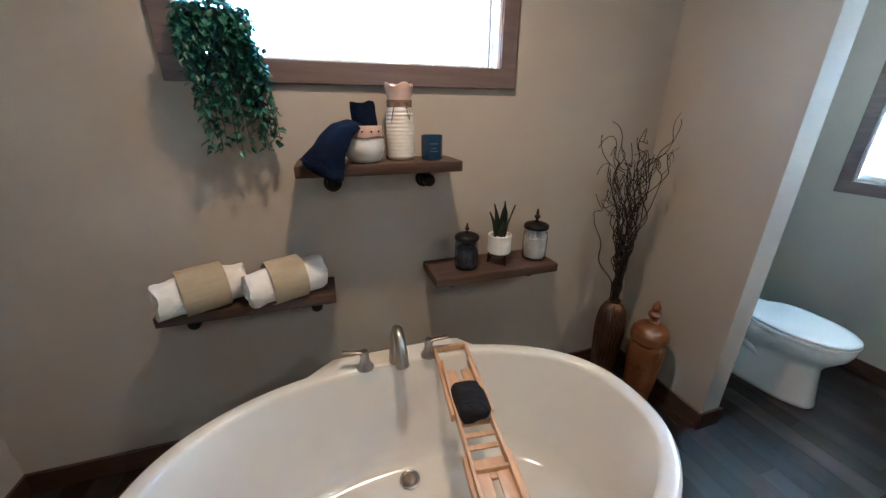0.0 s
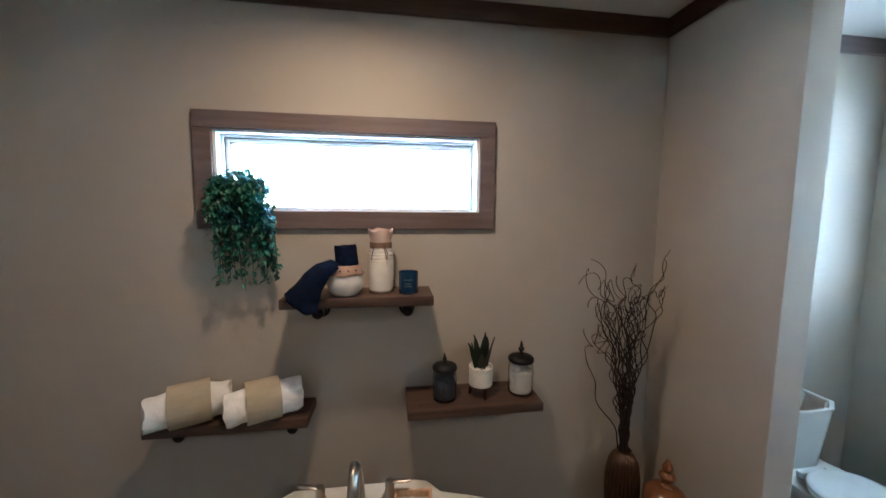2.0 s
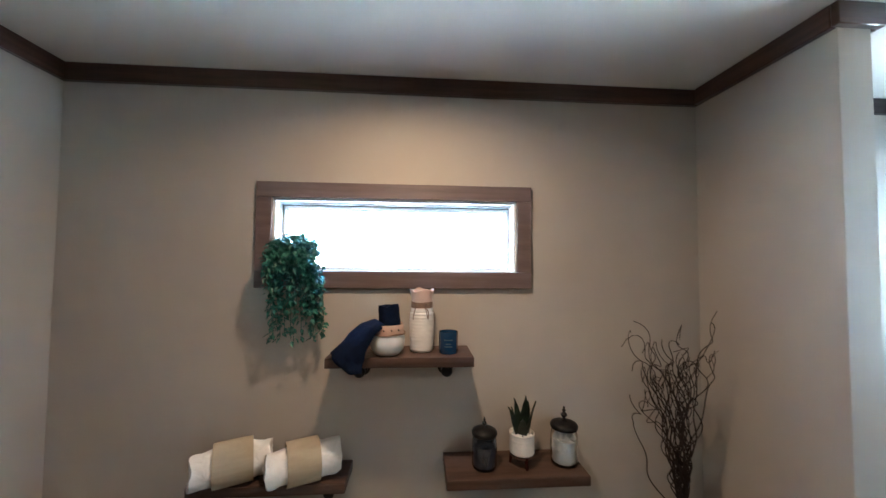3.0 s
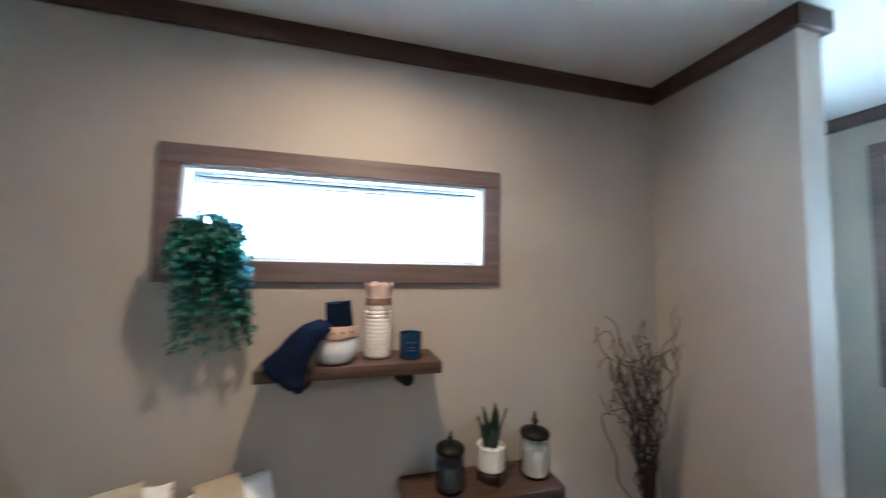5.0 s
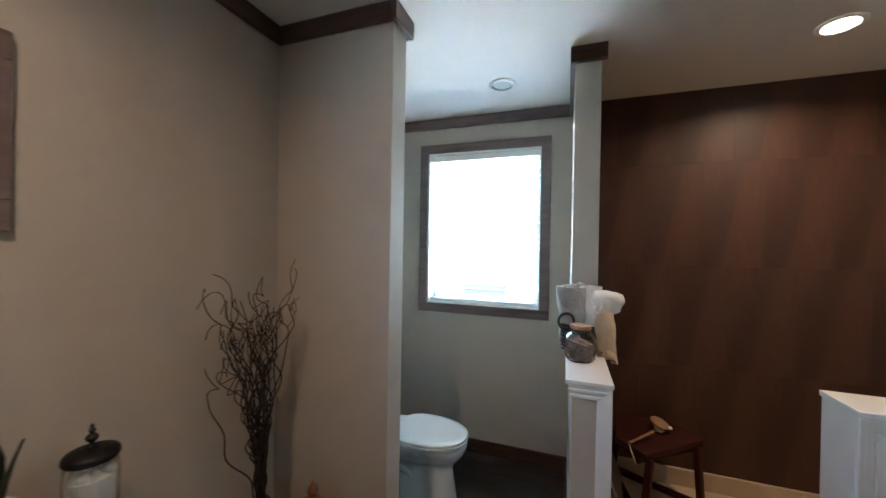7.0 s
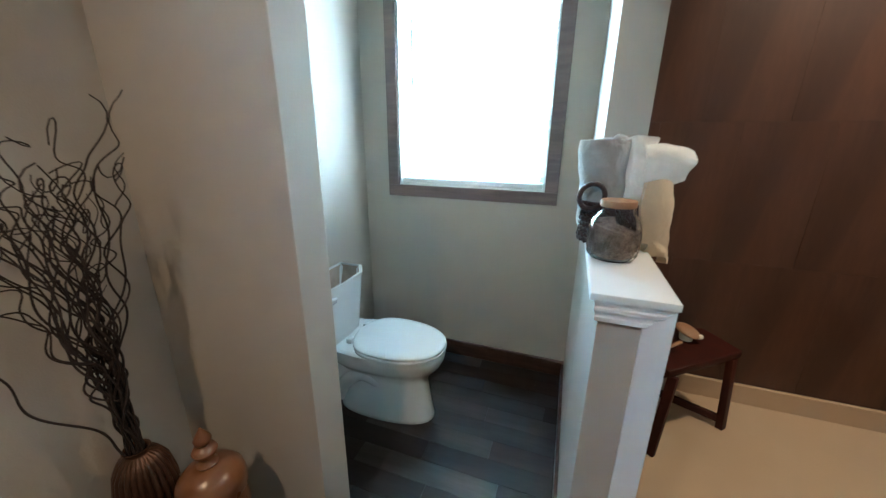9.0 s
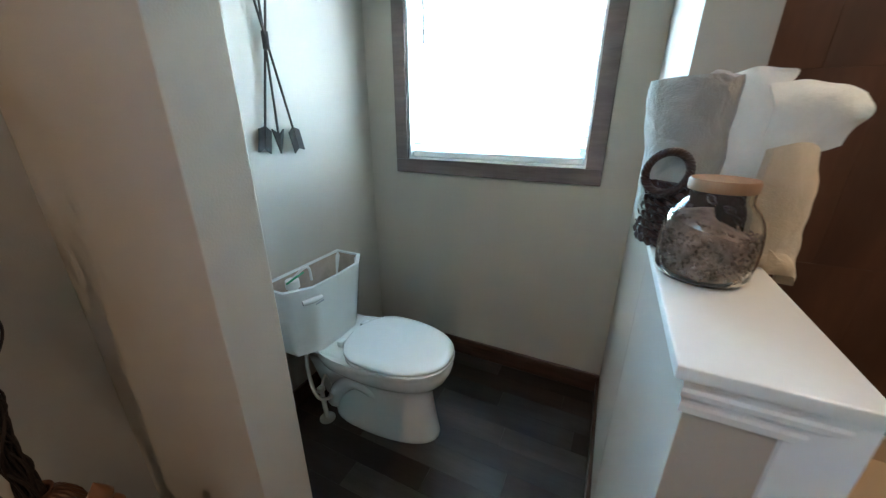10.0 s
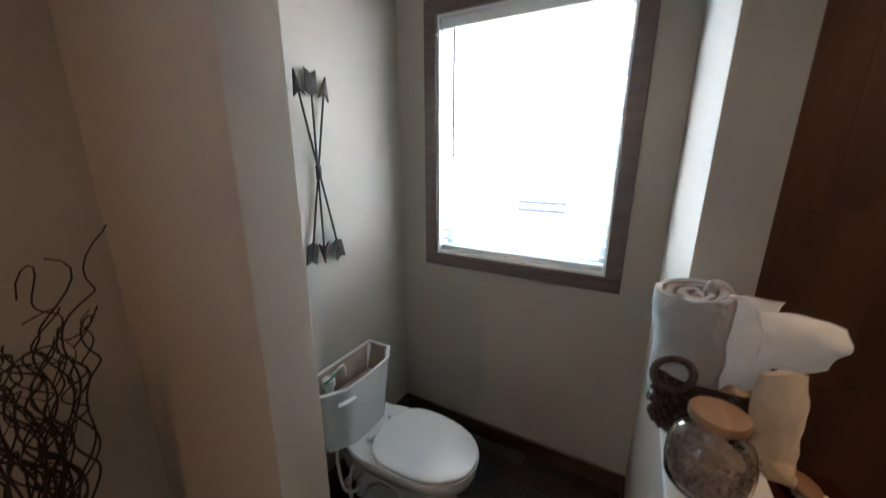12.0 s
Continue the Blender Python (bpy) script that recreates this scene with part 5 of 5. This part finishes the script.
def basket():
    c = (3.632, 0.477)
    root = thing("woven_basket", (c[0], c[1], CAP_Z), "small dark woven seagrass basket with ring handle", "basket")
    rnd = random.Random(6)

    def outline(f, grow):
        t = 2 * math.pi * f
        n = 3.6
        cx, sy = math.cos(t), math.sin(t)
        return (c[0] + (0.076 + grow) * math.copysign(abs(cx) ** (2 / n), cx), c[1] + (0.086 + grow) * math.copysign(abs(sy) ** (2 / n), sy))

    k = 40
    loops = [[(*outline(i / k, g), CAP_Z + z) for i in range(k)] for g, z in ((-0.016, 0.001), (-0.010, 0.004), (-0.004, 0.06), (0.0, 0.114), (-0.007, 0.116), (-0.012, 0.06), (-0.018, 0.010))]
    part("lining", rings(bmesh.new(), loops), M_GRASS, root, "dark inner wall")
    bm = bmesh.new()
    for row in range(8):
        cnt = 22
        for i in range(cnt):
            f = (i + 0.5 * (row % 2)) / cnt
            p, q = outline(f, 0.0), outline(f + 0.01, 0.0)
            yaw = math.atan2(q[1] - p[1], q[0] - p[0])
            lump = Matrix.Translation((p[0], p[1], CAP_Z + 0.009 + 0.0143 * row)) @ Euler((0, radians(rnd.uniform(24, 42)), yaw)).to_matrix().to_4x4() @ Matrix.Diagonal((0.0122, 0.0088, 0.0066, 1))
            bmesh.ops.create_icosphere(bm, subdivisions=1, radius=1.0, matrix=lump @ Matrix.Diagonal((rnd.uniform(0.85, 1.1), rnd.uniform(0.8, 1.15), rnd.uniform(0.85, 1.05), 1)))
    part("weave", bm, M_GRASS, root, "rows of twisted seagrass")["kind"] = "stuff"
    # oval grip, two strands twisted into a rope
    hc = Vector((c[0] - 0.078, c[1] + 0.068, CAP_Z + 0.133))
    bm = bmesh.new()
    for strand in (0, 1, 2):
        pts = []
        for i in range(131):
            t = 2 * math.pi * i / 130
            w = 2 * math.pi * strand / 3 + 13 * t
            ry, rz = 0.031 + 0.0034 * math.cos(w), 0.033 + 0.0034 * math.cos(w)
            pts.append(hc + Vector((-0.002 + 0.0036 * math.sin(w), ry * math.cos(t), rz * math.sin(t) - 0.10 * ry * math.cos(t))))
        tube(bm, pts, 0.0038, 7)
    part("ring_handle", bm, M_GRASS, root, "twisted oval grip")
    g = thing("rolled_hand_towel", (3.645, 0.530, CAP_Z + 0.012), "pale grey towel rolled upright in the woven basket", "towel")
    part("roll", spiral_roll((3.642, 0.510, CAP_Z + 0.014), (3.634, 0.526, 1.326), 0.066, 3.4, 18, 12.0, 0.009, radians(200), 0.62, 0.0, 0.17, 0.016), M_GREYT, g, "pale grey terry roll", angle=60)
    sheet("loose_corner", [[(3.655, 0.500, 1.240), (3.668, 0.490, 1.240), (3.674, 0.478, 1.240), (3.674, 0.462, 1.240)],
                           [(3.656, 0.502, 1.302), (3.670, 0.492, 1.318), (3.675, 0.478, 1.314), (3.674, 0.462, 1.300)],
                           [(3.650, 0.498, 1.308), (3.661, 0.487, 1.325), (3.666, 0.474, 1.320), (3.662, 0.460, 1.304)],
                           [(3.642, 0.494, 1.292), (3.652, 0.483, 1.306), (3.656, 0.470, 1.302), (3.652, 0.458, 1.286)]],
          M_GREYT, g, 0.008, fold=0.004, folds=1.5, seed=3.3, label="loose grey corner folded up beside the coil")
    w = thing("white_towel", (3.645, 0.43, CAP_Z + 0.012), "white folded towel flopping out of the woven basket", "towel")
    sheet("cloth", [[(3.618, 0.482, 1.314), (3.616, 0.482, 1.26), (3.622, 0.480, 1.18), (3.630, 0.475, CAP_Z + 0.030)],
                    [(3.602, 0.458, 1.322), (3.592, 0.458, 1.27), (3.588, 0.456, 1.21), (3.596, 0.452, 1.15)],
                    [(3.606, 0.430, 1.322), (3.590, 0.430, 1.275), (3.584, 0.430, 1.22), (3.592, 0.430, 1.145)],
                    [(3.616, 0.402, 1.318), (3.602, 0.400, 1.275), (3.596, 0.400, 1.225), (3.602, 0.402, 1.150)],
                    [(3.640, 0.404, 1.304), (3.632, 0.398, 1.272), (3.630, 0.392, 1.225), (3.634, 0.394, 1.18)]],
          M_TOWEL, w, 0.022, fold=0.007, folds=1.4, seed=2.2, label="soft white folded block")
    sheet("loose_end", [[(3.600, 0.432, 1.300), (3.580, 0.430, 1.275), (3.576, 0.428, 1.24), (3.590, 0.426, 1.200)],
                        [(3.604, 0.404, 1.304), (3.580, 0.400, 1.278), (3.578, 0.398, 1.24), (3.592, 0.398, 1.204)],
                        [(3.608, 0.374, 1.304), (3.586, 0.370, 1.274), (3.584, 0.370, 1.236), (3.596, 0.372, 1.196)],
                        [(3.612, 0.344, 1.298), (3.592, 0.342, 1.270), (3.590, 0.344, 1.238), (3.602, 0.352, 1.206)],
                        [(3.618, 0.316, 1.288), (3.602, 0.314, 1.266), (3.600, 0.318, 1.242), (3.608, 0.330, 1.216)]],
          M_TOWEL, w, 0.016, fold=0.004, folds=1.2, seed=5.1, label="loose towel end flopping over")
    t = thing("tan_washcloth", (3.575, 0.39, CAP_Z), "cream tan washcloth hanging from the basket over the cap edge", "towel")
    sheet("cloth", [[(3.556, 0.428, 1.222), (3.566, 0.402, 1.230), (3.577, 0.386, 1.226), (3.592, 0.374, 1.214)],
                    [(3.544, 0.430, 1.160), (3.550, 0.400, 1.166), (3.563, 0.378, 1.164), (3.585, 0.364, 1.156)],
                    [(3.545, 0.426, 1.105), (3.550, 0.398, 1.106), (3.562, 0.377, 1.104), (3.582, 0.364, 1.100)],
                    [(3.546, 0.416, CAP_Z + 0.024), (3.552, 0.392, CAP_Z + 0.022), (3.563, 0.374, CAP_Z + 0.016), (3.582, 0.362, CAP_Z + 0.010)],
                    [(3.546, 0.404, CAP_Z + 0.016), (3.552, 0.380, CAP_Z + 0.008), (3.563, 0.366, CAP_Z - 0.008), (3.582, 0.358, CAP_Z - 0.014)],
                    [(3.548, 0.398, CAP_Z + 0.014), (3.553, 0.374, CAP_Z - 0.004), (3.563, 0.364, CAP_Z - 0.028), (3.582, 0.357, CAP_Z - 0.036)]],
          M_TANC, t, 0.018, fold=0.003, folds=1.5, seed=0.7, label="cream tan terry cloth")

    sheet("hem", [[(3.543, 0.402, CAP_Z + 0.016), (3.549, 0.377, CAP_Z + 0.004), (3.560, 0.363, CAP_Z - 0.014), (3.579, 0.355, CAP_Z - 0.022)],
                  [(3.543, 0.400, CAP_Z + 0.015), (3.549, 0.374, CAP_Z + 0.000), (3.560, 0.362, CAP_Z - 0.021), (3.579, 0.354, CAP_Z - 0.029)],
                  [(3.544, 0.397, CAP_Z + 0.014), (3.550, 0.372, CAP_Z - 0.004), (3.560, 0.361, CAP_Z - 0.029), (3.579, 0.354, CAP_Z - 0.037)]],
          M_TANC, t, 0.020, nu=12, nv=6, seed=0.7, label="doubled hem at the lower edge")

basket()
for name, lift in (("woven_basket", 0.0), ("rolled_hand_towel", 0.006), ("white_towel", 0.014), ("tan_washcloth", 0.0)):
    bpy.data.objects[name].location += Vector((0.035, -0.006, lift))


def salt_jar():
    c = (3.492, 0.484, CAP_Z)
    root = thing("bath_salt_jar", c, "round glass jar of brown bath salts with wooden lid", "jar")
    k = 0.87
    v = 0.92
    o = [(0.050, 0.0), (0.059, 0.003), (0.066, 0.014), (0.0695, 0.040), (0.0693, 0.062), (0.0672, 0.082), (0.0625, 0.098), (0.0555, 0.110), (0.0485, 0.117), (0.0445, 0.1225), (0.0435, 0.130), (0.044, 0.137)]
    i = [(0.0415, 0.137), (0.0410, 0.130), (0.0418, 0.1215), (0.0468, 0.1150), (0.0538, 0.1080), (0.0604, 0.0965), (0.0648, 0.081), (0.0668, 0.061), (0.067, 0.040), (0.0635, 0.015), (0.056, 0.007), (0.003, 0.006)]
    part("jar", lathe([(r * k, z * v) for r, z in o + i], c, 40), M_THIN, root, "clear glass jar")
    slope = lambda a, z: 0.014 * math.sin(a - 0.2) * (1 if z > 0.065 else 0)
    bm = lathe([(r * k * 0.955, z * v) for r, z in ((0.003, 0.008), (0.055, 0.009), (0.0605, 0.016), (0.0645, 0.045), (0.0640, 0.078), (0.048, 0.090), (0.025, 0.094), (0.004, 0.095))], c, 40, wob=slope)
    salts = part("bath_salts", bm, M_SALT, root, "brown and cream bath salts")
    rnd = random.Random(31)
    bm = bmesh.new()
    for q in range(1100):
        a, z = rnd.uniform(0, 6.283), rnd.uniform(0.012, 0.072)
        rr = k * (0.0605 + 0.0032 * math.sin((z - 0.01) * 26))
        if rnd.random() < 0.35:
            rr, z = k * 0.060 * math.sqrt(rnd.random()), 0.078
            z += 0.014 * math.sin(a - 0.2)
        size = rnd.uniform(0.0020, 0.0036)
        bmesh.ops.create_icosphere(bm, subdivisions=1, radius=size, matrix=Matrix.Translation((c[0] + rr * math.cos(a), c[1] + rr * math.sin(a), c[2] + z)) @ Euler((rnd.random() * 6, rnd.random() * 6, 0)).to_matrix().to_4x4() @ Matrix.Diagonal((1, 0.7, 0.6, 1)))
    part("salt_crystals", bm, M_SALT, salts, "coarse salt crystals", smooth=False)["kind"] = "stuff"
    part("lid", lathe([(0.034, 0.1263), (0.0388, 0.1263), (0.0398, 0.129), (0.0398, 0.139), (0.0385, 0.1415), (0.001, 0.1415)], c, 40), M_CORK, root, "light wooden lid")


salt_jar()

# ---- shower stool, brush and shaded-pan slab ----


def shower_stool():
    zs, th = 0.468, 0.035
    A, Bp, C, D, E2 = (3.978, 0.150), (4.253, -0.184), (4.42, -0.09), (4.43, 0.24), (4.11, 0.27)
    root = thing("shower_stool", (4.25, 0.12, PAN_Z), "red-brown stained wooden corner stool in the shower", "stool")
    bm = bmesh.new()
    rings(bm, [[(x, y, z) for x, y in (A, Bp, C, D, E2)] for z in (zs - th, zs)])
    bmesh.ops.bevel(bm, geom=list(bm.edges), offset=0.008, segments=2, affect="EDGES", profile=0.5)
    part("seat", bm, M_STOOL, root, "five-sided wooden seat")
    # legs splay a little towards the floor
    legs = []
    for x, y, fx, fy in ((4.005, 0.125, 3.945, 0.165), (4.235, -0.145, 4.215, -0.165), (4.38, 0.22, 4.40, 0.25)):
        part("leg", bar(bmesh.new(), (fx, fy, PAN_Z), (x, y, zs - th), 0.035, 0.030, 0.004), M_STOOL, root)
        legs.append((fx, fy))
    for p, q in ((legs[0], legs[2]), (legs[1], legs[2])):
        part("stretcher", bar(bmesh.new(), (p[0], p[1], PAN_Z + 0.045), (q[0], q[1], PAN_Z + 0.045), 0.022, 0.034, 0.003), M_STOOL, root)
    part("apron", bar(bmesh.new(), (4.03, 0.18, zs - th - 0.022), (4.28, -0.145, zs - th - 0.022), 0.020, 0.044, 0.003), M_STOOL, root)
    b = thing("bath_brush", (4.19, 0.06, zs), "pale wooden bath brush with white hanging cord on the stool", "brush")
    bm = bmesh.new()
    bmesh.ops.create_uvsphere(bm, u_segments=20, v_segments=10, radius=1.0, matrix=Matrix.Translation((4.274, 0.026, zs + 0.045)) @ Euler((0.05, -0.20, 0.5)).to_matrix().to_4x4() @ Matrix.Diagonal((0.056, 0.043, 0.015, 1)))
    head = part("brush_head", bm, M_BRUSH, b, "oval wooden head")
    part("bristles", lathe([(0.026, 0), (0.030, 0.030), (0.001, 0.031)], (4.274, 0.026, zs + 0.002), 18), M_TOWEL, head, "cream bristles")
    part("ferrule", tube(bmesh.new(), [(4.248, -0.006, zs + 0.034), (4.254, -0.016, zs + 0.031), (4.262, -0.026, zs + 0.029)], 0.011, 10), M_TOWEL, head, "white peg")
    part("handle", tube(bmesh.new(), curve_points([(4.155, 0.081, zs + 0.042), (4.111, 0.135, zs + 0.030), (4.072, 0.181, zs + 0.018), (4.044, 0.215, zs + 0.012)], 14), lambda f: 0.011 - 0.003 * math.sin(f * 3.14), 12, 0.7), M_BRUSH, b, "slim wooden handle")
    part("cord", tube(bmesh.new(), curve_points([(4.047, 0.214, zs + 0.010), (4.022, 0.203, zs - 0.03), (4.014, 0.185, zs - 0.075), (4.032, 0.201, zs - 0.03), (4.049, 0.213, zs + 0.008)], 18), 0.0026, 6), M_TOWEL, b, "white hanging cord")
    # added ribbed slab, coloured like the pan in the stool's shadow
    p = thing("pan_shade_slab", (4.12, 0.30, PAN_Z), "grey ribbed slab standing for the shaded pan beneath the stool", "bath mat")
    m = Matrix.Translation((4.18, 0.268, PAN_Z + 0.14)) @ Euler((radians(68), 0, radians(-8))).to_matrix().to_4x4()
    bm = boxed(-0.14, 0.14, -0.145, 0.145, -0.007, 0.007, bevel=0.004, seg=2)
    bm.transform(m)
    part("pad", bm, M_PAN_SHADE, p, "grey slab in the tone of the shaded pan")
    for k in range(13):
        bm = boxed(-0.13, 0.13, -0.133 + 0.021 * k, -0.122 + 0.021 * k, 0.0072, 0.011, bevel=0.0015)
        bm.transform(m)
        part("rib", bm, M_PAN_SHADE, p)


shower_stool()

# ---- recessed ceiling lights ----


def recessed(x, y, lit):
    root = thing("recessed_light", (x, y, CEIL), "white round recessed ceiling light, " + ("switched on" if lit else "switched off"), "ceiling light", "recessed ceiling lights")
    prof = [(0.053, 0.0), (0.078, 0.0), (0.080, -0.004), (0.074, -0.009), (0.060, -0.010), (0.054, -0.004), (0.053, 0.0)]
    loops = [[(x + r * math.cos(a), y + r * math.sin(a), CEIL - 0.0005 + z) for r, z in prof[:-1]] for a in [2 * math.pi * i / 40 for i in range(41)]]
    part("trim_ring", rings(bmesh.new(), loops, cap0=False, cap1=False), M_WHITE, root, "white trim ring")
    if lit:
        part("lens", lathe([(0.001, -0.0032), (0.052, -0.0032), (0.052, -0.001), (0.001, -0.001)], (x, y, CEIL - 0.0005), 32), M_BULB, root, "glowing warm lens")
    else:
        part("lens", lathe([(0.001, -0.0022), (0.022, -0.0022), (0.054, -0.0040), (0.054, -0.001), (0.001, -0.001)], (x, y, CEIL - 0.0005), 32), M_CUP, root, "unlit grey recessed lens")


M_BULB = bpy.data.materials.new("warm_bulb")
M_BULB.use_nodes = True
M_BULB.node_tree.nodes["Principled BSDF"].inputs["Emission Color"].default_value = (1.0, 0.85, 0.66, 1)
M_BULB.node_tree.nodes["Principled BSDF"].inputs["Emission Strength"].default_value = 0.8
M_CUP = mat("grey_frosted_lens", (0.34, 0.33, 0.31), 0.45, vary=0.1, scale=8, bump=0.05, bscale=60)
recessed(4.043, 0.917, False)
# the fixture at (3.06, -0.95) is made up to house the added cool lamp
for lx, ly in ((1.87, 1.12), (3.915, -0.52), (1.55, -0.95), (3.06, -0.95)):
    recessed(lx, ly, True)

# ---- outside ----
structure("ground", boxed(-300, 300, -300, 300, -1.0, -0.85), M_CONCRETE, "pale sunlit concrete ground")

bm = bmesh.new()
box(bm, 14.0, 14.08, -9, 14, -0.85, -0.10)
for k in range(46):
    box(bm, 13.96, 14.0, -9 + 0.5 * k, -8.9 + 0.5 * k, -0.85, 0.06)
solo("garden_fence", bm, M_FENCE, "pale sunlit board fence beyond the window", "fence", smooth=False)
sign = thing("dark_sign_board", (13.9, 3.18, -0.85), "dark blue-grey banner board with a pale stripe on posts outside", "sign board")
part("board", boxed(13.86, 13.93, 2.45, 3.92, -0.16, 0.21, bevel=0.01), M_DARKPANEL, sign, "dark blue-grey board", smooth=False)
part("stripe", boxed(13.852, 13.859, 2.47, 3.90, 0.055, 0.085), M_FENCE, sign, "pale printed stripe", smooth=False)
for py in (2.62, 3.68):
    part("post", boxed(13.94, 14.0, py, py + 0.06, -0.85, 0.20, bevel=0.004), M_FENCE, sign, "pale post", smooth=False)

shed = thing("neighbouring_roof", (-2.0, 17.5, -0.85), "low building with dark teal shingle roof beyond the tub window", "building")
part("wall", boxed(-7.8, 4.2, 16.4, 19.6, -0.85, 2.30), M_BACK, shed, "pale siding wall", smooth=False)
bm = bmesh.new()
rings(bm, [[(x, 16.0, 2.30), (x, 16.0, 2.42), (x, 18.0, 2.92), (x, 20.0, 2.42), (x, 20.0, 2.30)] for x in (-8.0, 4.4)])
part("roof", bm, M_SHINGLE, shed, "dark teal shingle roof", smooth=False)

# ---- floor planks ----


def planks():
    w, ln, g = 0.102, 0.61, 0.0007
    cache = {}
    x = WEST
    col = 0
    while x < EAST - 0.01:
        xb = min(x + w, EAST)
        y = SOUTH - ((col * 0.447) % 1.0) * ln
        while y < NORTH:
            ya, yb = max(y, SOUTH), min(y + ln, NORTH)
            if yb - ya > 0.03:
                key = (round(xb - x - g, 4), round(yb - ya - g, 4))
                if key not in cache:
                    cache[key] = mesh_of("plank", boxed(-key[0] / 2, key[0] / 2, -key[1] / 2, key[1] / 2, -0.0038, 0.0, bevel=0.0004), M_PLANK)
                p = new("plank", cache[key])
                p.location = ((x + xb) / 2, (ya + yb) / 2, random.uniform(-0.0002, 0.0002))
                p.parent = floor
            y += ln
        x += w
        col += 1


planks()
